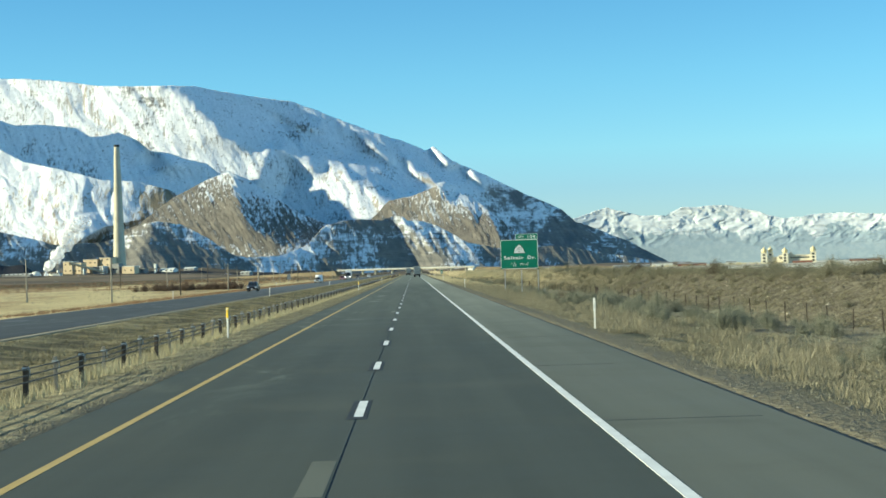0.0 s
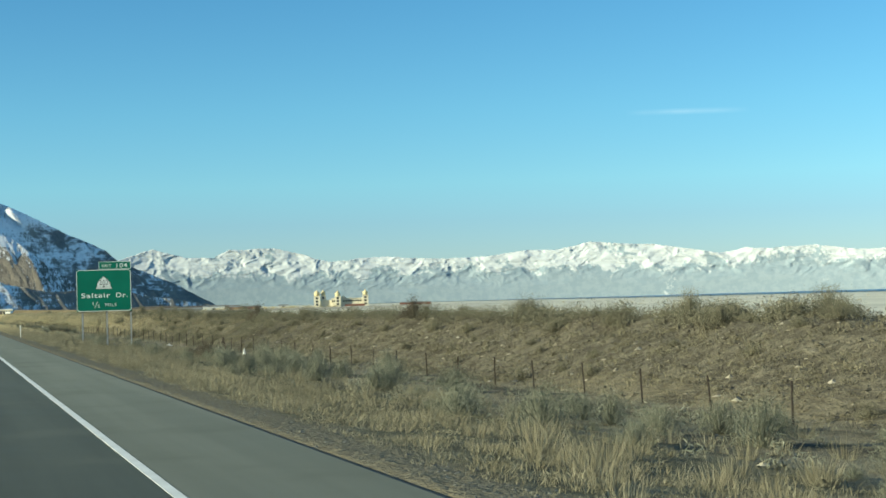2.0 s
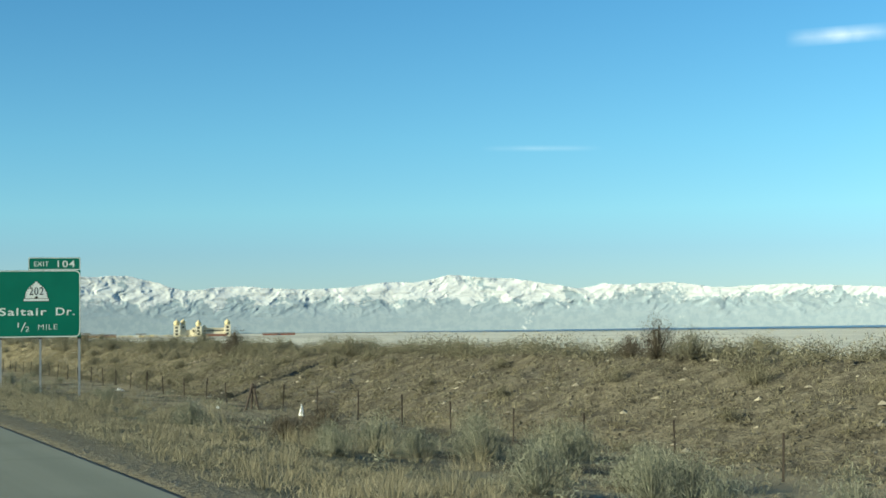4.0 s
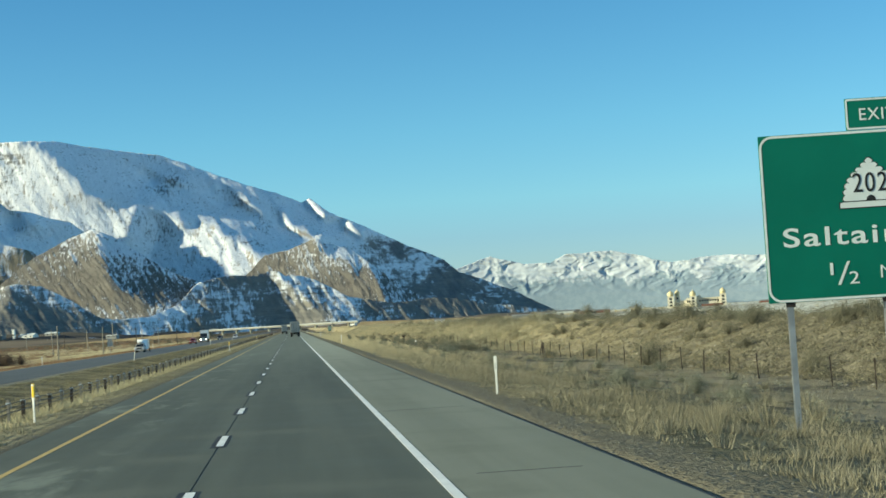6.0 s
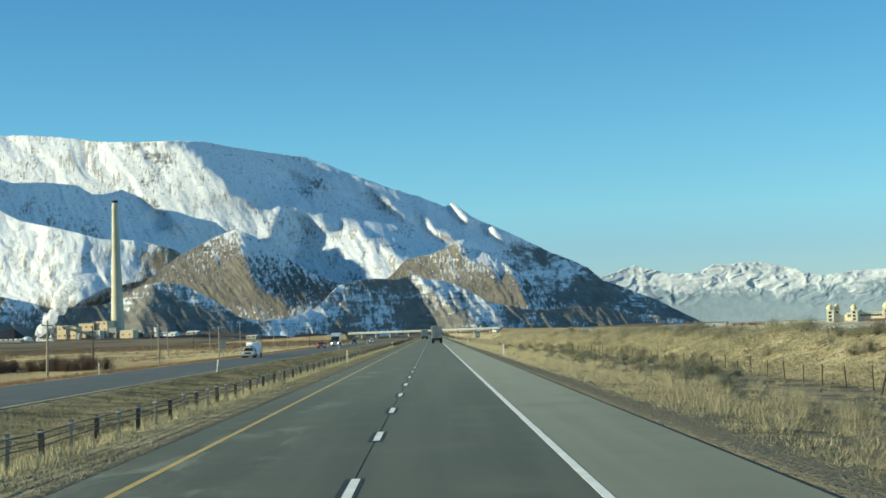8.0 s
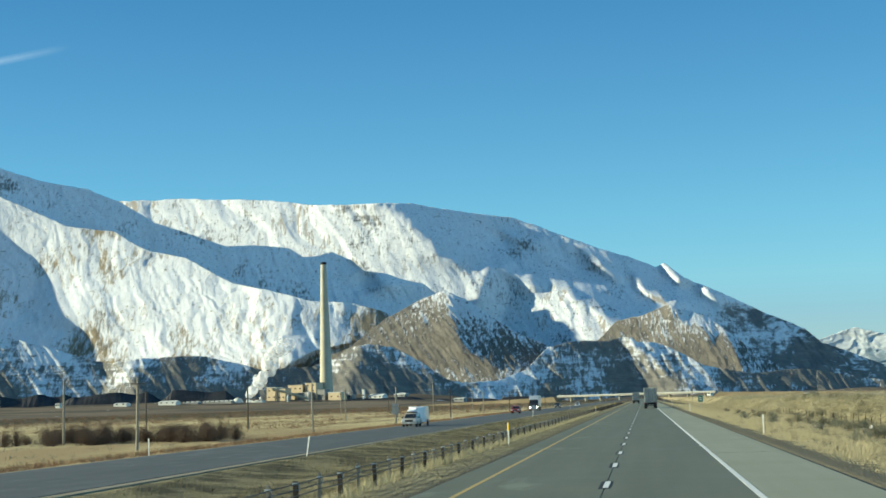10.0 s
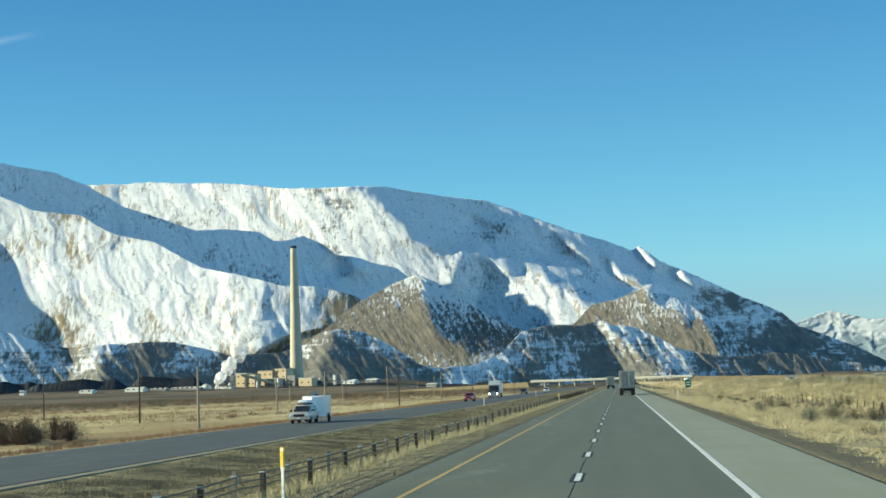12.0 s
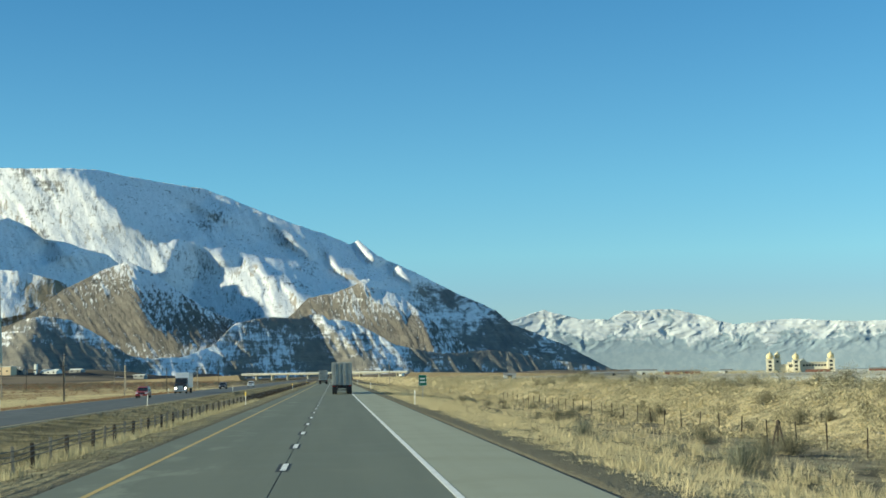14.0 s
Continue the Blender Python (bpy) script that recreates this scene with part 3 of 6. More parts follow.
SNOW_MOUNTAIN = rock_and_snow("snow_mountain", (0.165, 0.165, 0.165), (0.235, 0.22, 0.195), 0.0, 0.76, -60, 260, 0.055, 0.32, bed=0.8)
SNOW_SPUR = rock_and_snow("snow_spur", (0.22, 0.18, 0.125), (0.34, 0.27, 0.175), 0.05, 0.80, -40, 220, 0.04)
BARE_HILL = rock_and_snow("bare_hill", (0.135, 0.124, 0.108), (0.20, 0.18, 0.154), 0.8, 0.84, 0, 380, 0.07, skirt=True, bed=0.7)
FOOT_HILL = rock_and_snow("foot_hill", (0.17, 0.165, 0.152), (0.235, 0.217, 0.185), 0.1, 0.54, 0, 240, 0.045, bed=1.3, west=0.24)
slope_mesh("foothills", "dark scrubby foothills with patchy snow", FOOT_HILL, FOOT_CREST, [(ring, -0.45, 1.3) for ring in FOOT_LEDGES], 3590, (0.28, 1.3), 0.055, 0.04, 0.5, ((0.7, 0.8, 12, 21), (0.22, 0.6, 6, 25), (0.08, 0.5, 2.5, 27)), 0.08)
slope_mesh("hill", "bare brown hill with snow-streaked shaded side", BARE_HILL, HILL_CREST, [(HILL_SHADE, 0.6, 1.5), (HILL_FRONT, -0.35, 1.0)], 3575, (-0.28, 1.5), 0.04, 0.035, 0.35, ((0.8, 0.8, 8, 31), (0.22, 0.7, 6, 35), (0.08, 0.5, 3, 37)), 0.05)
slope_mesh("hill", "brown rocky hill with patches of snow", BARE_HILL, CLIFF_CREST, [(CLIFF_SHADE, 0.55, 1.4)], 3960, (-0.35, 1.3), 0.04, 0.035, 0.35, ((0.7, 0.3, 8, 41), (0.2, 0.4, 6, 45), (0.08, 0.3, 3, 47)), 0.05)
slope_mesh("mountain_spur", "sunlit snowy mountain spur with bare brown outcrops", SNOW_SPUR, SPUR_CREST, [(SPUR_HOLLOW, 0.45, 1.7), (SPUR_END, 0.15, 1.6)], 4190, (-0.12, 1.7), 0.05, 0.045, 0.5, ((1.9, 0.5, 20, 51), (0.45, 0.35, 4.2, 55), (0.14, 0.3, 1.3, 57)), 0.05)
slope_mesh("mountain_shadow_arm", "snowy mountain arm, right end shaped after a cast shadow", SNOW_MOUNTAIN, ARM_CREST, [(ARM_BACK, 0.2, 1.9)] + [(ring, -1.0, 1.8) for ring in ARM_RIBS], 4225, (0.44, 1.9), 0.05, 0.045, 0.4, ((0.9, 0.6, 8, 63), (0.3, 0.4, 4, 68), (0.11, 0.5, 2, 67)), 0.05)
slope_mesh("mountain", "long snow-covered mountain with shaded gullied flank", SNOW_MOUNTAIN, CREST, [(FLANK, 0.66, 1.9), (SHOULDER_BAND, 0.40, 1.5), (LITTLE_PEAK, 0.5, 1.6), (BOWL, -0.35, 1.7), (TOE, 0.36, 1.9)] + [(ring, -0.85, 1.6) for ring in GULLY_RIBS], 4765, (-0.12, 1.7), gully=((1.6, 0.8, 15, 3), (0.42, 0.7, 4.5, 8), (0.12, 0.6, 2.2, 9)), jag=0.075)


def bench_height(x, y):
    x, y = np.asarray(x, float), np.asarray(y, float)
    r, az = np.hypot(x, y - EYE_Y), np.degrees(np.arctan2(x, y - EYE_Y))
    rise = np.interp(r, (2300, 2750, 3020, 3160, 3600, 4480), (-3.0, 0.0, 11.0, 19.0, 38.0, 75.0)) * (0.04 + 0.96 * np.clip((-5.0 - az) / 3.5, 0, 1))
    return rise + (fbm(x * 0.008, y * 0.008, 4) - 0.5) * 16 * np.clip((r - 2900) / 500, 0, 1)


def bench_land():
    """The slope that rises from the plain to the foot of the mountain."""
    az, r = np.radians(np.arange(-32, 10.6, 0.16)), np.arange(2300, 4480, 19.0)
    A, Rr = np.meshgrid(az, r)
    x, y = Rr * np.sin(A), EYE_Y + Rr * np.cos(A)
    z = bench_height(x, y)
    m = Nodes("bench_land")
    c = m.mix(m.step(m.noise(0.01, 5.0, stretch=(0.5, 1, 1)), 0.4, 0.6), (0.095, 0.08, 0.062), (0.17, 0.135, 0.095))
    c = m.mix(m.step(m.noise(0.03, 5.0, 0.65), 0.66, 0.72), c, (0.75, 0.77, 0.80))
    ob = new("bench_land", sheet("bench_land", np.stack([x, y, z], -1).reshape(-1, 3), grid_faces(len(r), len(az)), m.done(c, 0.95, spec=0.1)))
    tagged(ob, "dark scrub slope at the foot of the mountain", "ground", kind="structure")


bench_land()

FAR_CREST = [(4.5, 1.3), (6.06, 1.78), (7.36, 2.19), (8.55, 1.82), (9.56, 1.8), (10.17, 2.09), (11.8, 2.11), (13.02, 1.81), (13.83, 1.54), (15.69, 1.7), (17.13, 1.6), (18.36, 1.56), (20.01, 1.61), (21.25, 1.78),
             (22.27, 1.75), (23.61, 2.02), (24.73, 1.92), (26.14, 1.83), (26.94, 1.7), (28.33, 1.45), (29.33, 1.62), (29.92, 1.56), (31.68, 1.64), (33.4, 1.43), (36, 1.5), (40, 1.3)]


def far_range():
    """A long crest with many short spurs that run down to a smooth apron, tinted blue-grey for haze."""
    da, de = 0.035, 0.02
    deg = np.arange(4.6, 39.9, da)
    edge = np.interp(deg, [p[0] for p in FAR_CREST], [p[1] for p in FAR_CREST])
    edge = edge + 0.09 * (fbm(deg * 1.6, deg * 0 + 1.5, 5) - 0.5) + 0.05 * (fbm(deg * 4.0, deg * 0 + 8.5, 3, ridged=True) - 0.6)
    n = 110
    a, s = np.meshgrid(deg, np.linspace(0, 1, n))
    e = -0.12 + (edge[None, :] + 0.12) * s
    wa = a + 1.1 * (fbm(a * 1.1, e * 1.9, 3) - 0.5)
    big = fbm(wa * 0.75 + 0.9 * e, e * 1.1 + 7, 3, ridged=True)
    mid = fbm(wa * 2.3 - 1.6 * e + 30, e * 2.6, 3, ridged=True)
    fine = fbm(wa * 6.0 + 3.0 * e + 60, e * 6.0, 2, ridged=True)
    rugged = np.clip((s - 0.30 - 0.25 * (fbm(a * 0.6 + 11, s * 0.5, 2) - 0.5)) / 0.3, 0, 1)
    r = 4752 + 15 * e - rugged * (15 * (big - 0.5) + 6.5 * (mid - 0.5) + 2.0 * (fine - 0.5)) + rugged * 8
    back = [(r[-1:] + d, 2.3 + r[-1:] * np.tan(np.radians(e[-1:])) - drop) for d, drop in ((4, 2), (10, 30))]
    rr = np.concatenate([r] + [b[0] for b in back])
    zz = np.concatenate([2.3 + r * np.tan(np.radians(e))] + [b[1] for b in back])
    aa = np.radians(np.concatenate([a, a[:2]]))
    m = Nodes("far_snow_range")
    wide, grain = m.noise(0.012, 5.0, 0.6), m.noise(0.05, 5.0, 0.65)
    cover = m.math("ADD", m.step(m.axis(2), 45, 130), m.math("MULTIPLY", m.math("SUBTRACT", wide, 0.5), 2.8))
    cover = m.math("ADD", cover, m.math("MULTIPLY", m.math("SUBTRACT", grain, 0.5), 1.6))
    # Distance haze put into the base colour: blue-grey rock, muted bluish snow.
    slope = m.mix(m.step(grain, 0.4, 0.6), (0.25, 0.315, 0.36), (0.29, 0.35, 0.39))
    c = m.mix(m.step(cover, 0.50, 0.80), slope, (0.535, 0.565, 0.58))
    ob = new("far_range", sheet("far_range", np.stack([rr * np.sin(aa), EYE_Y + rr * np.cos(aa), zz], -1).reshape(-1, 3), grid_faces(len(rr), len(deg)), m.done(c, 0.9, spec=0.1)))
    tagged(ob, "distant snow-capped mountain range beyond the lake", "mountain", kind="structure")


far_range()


def lake():
    m = Nodes("lake_water")
    c = m.mix(m.step(m.noise(0.004, 4.0, stretch=(0.3, 1, 1)), 0.4, 0.6), (0.05, 0.09, 0.14), (0.08, 0.13, 0.18))
    m.bump(m.noise(0.2, 3.0), 0.15, 0.3)
    g = Geo().add([(1150, 3200, -0.9), (900, 2000, -0.9), (980, 1500, -0.9), (1350, 1050, -0.9), (2500, 750, -0.9), (4500, 700, -0.9), (4500, 4600, -0.9), (1000, 4700, -0.9)], [(0, 1, 2, 3, 4, 5, 6, 7)])
    tagged(part("lake", g, m.done(c, 0.3, spec=0.5)), "thin dark blue strip of distant salt lake", "lake", kind="structure")


lake()


# ---- the carriageways ----
LINE_X, DASH_X, YELLOW_X = 2.44, -1.22, -4.88
ROAD_END = 2600.0


def pavement(name, a, b, wear, stain):
    m = Nodes(name)
    long = m.noise(0.9, 4.0, stretch=(1.0, 0.03, 1.0))
    patch, grain = m.noise(0.25, 4.0), m.noise(60.0, 2.0)
    c = m.mix(m.step(long, 0.35, 0.65), a, b)
    c = m.mix(m.math("MULTIPLY", m.step(patch, 0.52, 0.72), stain), c, wear)
    c = m.mix(m.math("MULTIPLY", m.step(grain, 0.45, 0.75), 0.35), c, tuple(0.6 * k for k in a))
    worn = m.math("MULTIPLY", m.step(m.noise(0.9, 5.0, 0.65, stretch=(0.8, 0.22, 1.0), distort=0.5), 0.50, 0.66), m.math("MULTIPLY", m.step(m.axis(0), -2.6, -3.4), m.step(m.noise(0.05, 2.0), 0.38, 0.6)))
    c = m.mix(m.math("MULTIPLY", worn, 0.8), c, tuple(2.0 * k for k in b))
    # Brightness put into the tone: darker before y 120, lighter beyond y 230.
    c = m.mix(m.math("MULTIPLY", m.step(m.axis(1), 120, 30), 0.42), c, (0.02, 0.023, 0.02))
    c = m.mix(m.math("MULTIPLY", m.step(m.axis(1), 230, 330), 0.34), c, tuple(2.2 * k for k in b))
    m.bump(grain, 0.25, 0.004)
    return m.done(c, m.math("ADD", 0.62, m.math("MULTIPLY", patch, 0.25)), spec=0.2)


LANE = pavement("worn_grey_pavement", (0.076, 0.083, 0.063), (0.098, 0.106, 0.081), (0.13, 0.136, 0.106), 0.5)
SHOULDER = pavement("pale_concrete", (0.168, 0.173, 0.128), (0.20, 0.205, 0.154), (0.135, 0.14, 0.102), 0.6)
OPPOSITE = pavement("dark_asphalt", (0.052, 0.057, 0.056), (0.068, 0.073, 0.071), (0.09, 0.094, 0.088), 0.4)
WHITE_PAINT = surface("white_road_paint", (0.62, 0.62, 0.58), (0.72, 0.72, 0.68), 1.2, 0.6, fine=25.0)
YELLOW_PAINT = surface("yellow_road_paint", (0.42, 0.29, 0.09), (0.49, 0.35, 0.12), 1.2, 0.6, fine=25.0)
TAN_GRAVEL = surface("tan_gravel", (0.24, 0.21, 0.15), (0.32, 0.28, 0.205), 1.5, 0.95, fine=20.0, bump=0.2, spec=0.05)
BLACK_SEAL = surface("black_joint_seal", (0.02, 0.02, 0.02), (0.035, 0.035, 0.033), 2.0, 0.7)


def strip(x0, x1, y0, y1, z0, z1, n=1):
    g = Geo()
    ys = np.linspace(y0, y1, n + 1)
    for a, b in zip(ys, ys[1:]):
        g.box(x0, x1, a, b, z0, z1)
    return g


def highway():
    road = thing("road", "two-lane grey concrete highway carriageway, worn and dry", "road", kind="structure")
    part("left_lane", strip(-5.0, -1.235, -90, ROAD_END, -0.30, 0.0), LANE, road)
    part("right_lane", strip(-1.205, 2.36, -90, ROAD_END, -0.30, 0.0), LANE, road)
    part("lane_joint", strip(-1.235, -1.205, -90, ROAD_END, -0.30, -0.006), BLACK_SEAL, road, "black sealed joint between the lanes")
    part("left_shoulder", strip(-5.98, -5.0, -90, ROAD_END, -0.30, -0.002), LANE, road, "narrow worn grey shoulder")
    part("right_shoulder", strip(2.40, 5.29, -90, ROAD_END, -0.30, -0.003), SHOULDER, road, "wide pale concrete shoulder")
    part("edge_line", strip(LINE_X - 0.075, LINE_X + 0.075, -90, ROAD_END, -0.02, 0.004), WHITE_PAINT, road, "solid white edge line")
    part("edge_line", strip(YELLOW_X - 0.07, YELLOW_X + 0.07, -90, ROAD_END, -0.02, 0.004), YELLOW_PAINT, road, "solid yellow edge line")
    part("shoulder_joint", strip(2.37, 2.40, -90, ROAD_END, -0.2, -0.004), BLACK_SEAL, road)
    part("edge_crack", strip(5.29, 5.36, -90, ROAD_END, -0.2, -0.012), BLACK_SEAL, road, "dark broken edge of the shoulder")
    dash = strip(-0.075, 0.075, -1.52, 1.52, -0.01, 0.008).mesh("lane_dash", WHITE_PAINT)
    back = strip(-0.16, 0.16, -1.95, 1.62, -0.01, 0.004).mesh("contrast_mark", BLACK_SEAL)
    for k in range(-3, 90):
        y = 1.917 + 12.177 * k
        for name, me, dx in (("contrast_mark", back, 0.0), ("lane_dash", dash, 0.02)):
            ob = part(name, me, None, road)
            ob.location = (DASH_X + dx, y, 0)
    for x, y, w, l in ((-1.41, 17.4, 0.15, 1.55), (-1.43, 90.0, 0.15, 1.2)):
        part("concrete_patch", strip(x - w, x + w, y - l, y + l, -0.02, 0.003), SHOULDER, road, "pale rectangular concrete repair patch")
    for x, y, w in ((3.7, 23.0, 1.2), (3.5, 36.5, 0.9), (3.9, 52.0, 1.1), (3.6, 160.5, 1.2), (3.8, 186.0, 0.8), (3.7, 204.0, 1.1), (3.6, 340.0, 1.2)):
        part("crack", strip(x - w, x + w, y - 0.025, y + 0.025, -0.02, -0.0005), BLACK_SEAL, road, "thin dark crack across the shoulder")
    return road


road = highway()


def other_road():
    road2 = thing("opposite_road", "dark asphalt opposite carriageway beyond the median", "road", kind="structure")
    part("asphalt", strip(-31.6, -21.0, -600, ROAD_END, -0.85, -0.48), OPPOSITE, road2)
    part("gravel_edge", strip(-21.0, -20.3, -600, ROAD_END, -0.85, -0.50), TAN_GRAVEL, road2)
    part("gravel_edge", strip(-32.3, -31.6, -600, ROAD_END, -0.85, -0.50), TAN_GRAVEL, road2)


other_road()


# ---- roadside furniture ----
STEEL = surface("galvanised_steel", (0.30, 0.31, 0.31), (0.40, 0.41, 0.41), 2.0, 0.5, 0.6, fine=30.0)
SIGN_GREEN = surface("sign_green", (0.002, 0.128, 0.078), (0.003, 0.146, 0.09), 0.6, 0.45, bump=0.02, spec=0.4)
SIGN_WHITE = surface("sign_white", (0.62, 0.66, 0.62), (0.70, 0.73, 0.69), 1.0, 0.45, bump=0.02)
SIGN_BLACK = surface("sign_black", (0.015, 0.015, 0.015), (0.03, 0.03, 0.03), 1.0, 0.5, bump=0.02)
POST_WHITE = surface("white_post_plastic", (0.56, 0.56, 0.52), (0.64, 0.64, 0.60), 3.0, 0.55, bump=0.05)
POST_GREY = surface("grey_reflective_sheet", (0.46, 0.47, 0.44), (0.52, 0.53, 0.50), 3.0, 0.4, bump=0.0)
POST_YELLOW = surface("yellow_reflector", (0.75, 0.48, 0.02), (0.85, 0.56, 0.03), 6.0, 0.4, bump=0.02)
DARK_WOOD = surface("weathered_dark_wood", (0.045, 0.036, 0.028), (0.085, 0.068, 0.052), 5.0, 0.85, bump=0.4, per_object=0.4)
PALE_WOOD = surface("weathered_pale_wood", (0.23, 0.20, 0.15), (0.32, 0.28, 0.22), 5.0, 0.85, bump=0.4, per_object=0.3)
RUST = surface("rusty_steel", (0.045, 0.037, 0.031), (0.075, 0.06, 0.048), 6.0, 0.8, 0.2, bump=0.2, per_object=0.4)
WIRE = surface("fence_wire", (0.07, 0.068, 0.064), (0.11, 0.105, 0.098), 8.0, 0.6, 0.6, bump=0.0)


def ground_at(x, y):
    return float(ground_height(np.array([x]), np.array([y]))[0])


def rounded(x0, x1, z0, z1, r, n=6):
    pts = []
    for cx, cz, a0 in ((x1 - r, z1 - r, 0), (x0 + r, z1 - r, 90), (x0 + r, z0 + r, 180), (x1 - r, z0 + r, 270)):
        pts += [(cx + r * math.cos(radians(a0 + 90 * i / n)), cz + r * math.sin(radians(a0 + 90 * i / n))) for i in range(n + 1)]
    return pts


def plate(outline, y0, y1):
    """An outline in (x, z) with thickness along y."""
    n = len(outline)
    vs = [(x, y0, z) for x, z in outline] + [(x, y1, z) for x, z in outline]
    return Geo().add(vs, [(i, (i + 1) % n, n + (i + 1) % n, n + i) for i in range(n)] + [tuple(range(n)), tuple(range(n, 2 * n))[::-1]])


def frame_band(outer, inner, y0, y1):
    n = len(outer)
    vs = [(x, y0, z) for x, z in outer] + [(x, y0, z) for x, z in inner] + [(x, y1, z) for x, z in outer] + [(x, y1, z) for x, z in inner]
    fs = []
    for i in range(n):
        j = (i + 1) % n
        fs += [(i, j, n + j, n + i), (2 * n + i, 3 * n + i, 3 * n + j, 2 * n + j), (i, 2 * n + i, 2 * n + j, j), (n + i, n + j, 3 * n + j, 3 * n + i)]
    return Geo().add(vs, fs)


def lettering(name, text, x0, x1, z0, height, y, mat, parent, weight=0.0):
    """Raised letters facing -y, fitted between x0 and x1 with the given height of capitals."""
    cu = bpy.data.curves.new(name, "FONT")
    cu.body, cu.size, cu.extrude, cu.offset, cu.space_character = text, 1.0, 0.004, weight, 1.14
    tmp = bpy.data.objects.new(name, cu)
    scene.collection.objects.link(tmp)
    me = bpy.data.meshes.new_from_object(tmp.evaluated_get(bpy.context.evaluated_depsgraph_get()))
    bpy.data.objects.remove(tmp)
    co = np.array([v.co[:] for v in me.vertices])
    lo, hi = co.min(0), co.max(0)
    cap = 0.73
    for v in me.vertices:
        px, py, pz = v.co
        v.co = (x0 + (px - lo[0]) / (hi[0] - lo[0]) * (x1 - x0), y - pz, z0 + py / cap * height)
    me.materials.clear()
    me.materials.append(mat)
    ob = new(name, me)
    ob.parent = parent
    return ob


def exit_sign():
    sign = thing("exit_sign", "large green highway exit sign on three steel posts", "road sign", (13.03, 195.65, 0), -8.0)
    w, z0, z1 = 2.34, 2.20, 5.84
    main = part("main_panel", plate(rounded(-w, w, z0, z1, 0.02, 2), -0.02, 0.02), SIGN_GREEN, sign, "green panel with white rounded border")
    part("border", frame_band(rounded(-w + 0.01, w - 0.01, z0 + 0.01, z1 - 0.01, 0.28), rounded(-w + 0.06, w - 0.06, z0 + 0.06, z1 - 0.06, 0.23), -0.026, -0.019), SIGN_WHITE, main)
    lettering("place_name", "Saltair", -1.94, 0.54, 3.40, 0.42, -0.024, SIGN_WHITE, main, 0.012)
    lettering("place_name", "Dr.", 1.03, 2.03, 3.40, 0.42, -0.024, SIGN_WHITE, main, 0.012)
    lettering("fraction", "1", -0.98, -0.915, 2.74, 0.28, -0.024, SIGN_WHITE, main, 0.0)
    part("fraction_bar", plate([(-0.83, 2.52), (-0.77, 2.52), (-0.55, 3.02), (-0.61, 3.02)], -0.027, -0.019), SIGN_WHITE, main)
    lettering("fraction", "2", -0.58, -0.37, 2.53, 0.28, -0.024, SIGN_WHITE, main, 0.0)
    lettering("distance", "MILE", 0.10, 1.10, 2.62, 0.30, -0.024, SIGN_WHITE, main, -0.012)
    def beehive(grow):
        """Outline of stacked straw rings, each bulging at its side, on a flat base board."""
        rings = [(4.30, 4.44, 0.585), (4.44, 4.57, 0.575), (4.57, 4.70, 0.54), (4.70, 4.82, 0.48), (4.82, 4.93, 0.39), (4.93, 5.03, 0.285), (5.03, 5.13, 0.17), (5.13, 5.21, 0.075)]
        side = [(r - 0.035 + 0.045 * math.sin(math.pi * q) + grow, a + (b - a) * q) for a, b, r in rings for q in (0.0, 0.3, 0.5, 0.7, 1.0)]
        board = [(0.665 + grow, 4.17 - grow), (0.665 + grow, 4.28 + grow)]
        half = board + [p for p in side if p[1] > 4.285] + [(0.03 + grow, 5.23 + grow)]
        return half + [(-x, z) for x, z in half[::-1]]

    part("shield_edge", plate(beehive(0.022), -0.025, -0.019), SIGN_BLACK, main, "thin black edge of the route shield")
    shield = part("route_shield", plate(beehive(0.0), -0.029, -0.0255), SIGN_WHITE, main, "white beehive-shaped route shield")
    lettering("route_number", "202", -0.37, 0.37, 4.50, 0.44, -0.032, SIGN_BLACK, shield, 0.0)
    part("hive_door", plate([(0.10 * math.cos(a), 4.30 + 0.13 * math.sin(a)) for a in np.linspace(0, math.pi, 9)], -0.034, -0.027), SIGN_BLACK, shield)
    part("base_rule", plate([(-0.62, 4.295), (0.62, 4.295), (0.62, 4.315), (-0.62, 4.315)], -0.0335, -0.0275), SIGN_BLACK, shield)
    exit_panel = part("exit_panel", plate(rounded(-0.42, w, z1 + 0.01, z1 + 0.70, 0.02, 2), -0.02, 0.02), SIGN_GREEN, sign, "small green exit number panel")
    part("border", frame_band(rounded(-0.41, w - 0.01, z1 + 0.02, z1 + 0.69, 0.05), rounded(-0.37, w - 0.05, z1 + 0.06, z1 + 0.65, 0.03), -0.026, -0.019), SIGN_WHITE, exit_panel)
    lettering("exit_word", "EXIT", -0.12, 0.66, z1 + 0.22, 0.27, -0.024, SIGN_WHITE, exit_panel, 0.004)
    lettering("exit_number", "104", 1.12, 2.04, z1 + 0.17, 0.37, -0.024, SIGN_WHITE, exit_panel, 0.01)
    for px in (-1.87, 0.21, 2.27):
        gx = 13.03 + px * math.cos(radians(8))
        base = ground_at(gx, 195.65) - 0.15
        g = Geo().box(px - 0.06, px + 0.06, 0.03, 0.042, base, 5.7).box(px - 0.06, px + 0.06, 0.19, 0.202, base, 5.7).box(px - 0.006, px + 0.006, 0.042, 0.19, base, 5.7)
        post = part("post", g, STEEL, sign, "galvanised steel I-beam post")
        part("clamp", Geo().box(px - 0.10, px + 0.10, 0.021, 0.05, 2.10, 2.26), RUST, post)
    for zz in (2.7, 3.9, 5.2, 6.1):
        part("stiffener", Geo().box(-w if zz < 6 else -0.4, w, 0.021, 0.029, zz, zz + 0.06), STEEL, sign)
    return sign


exit_sign()


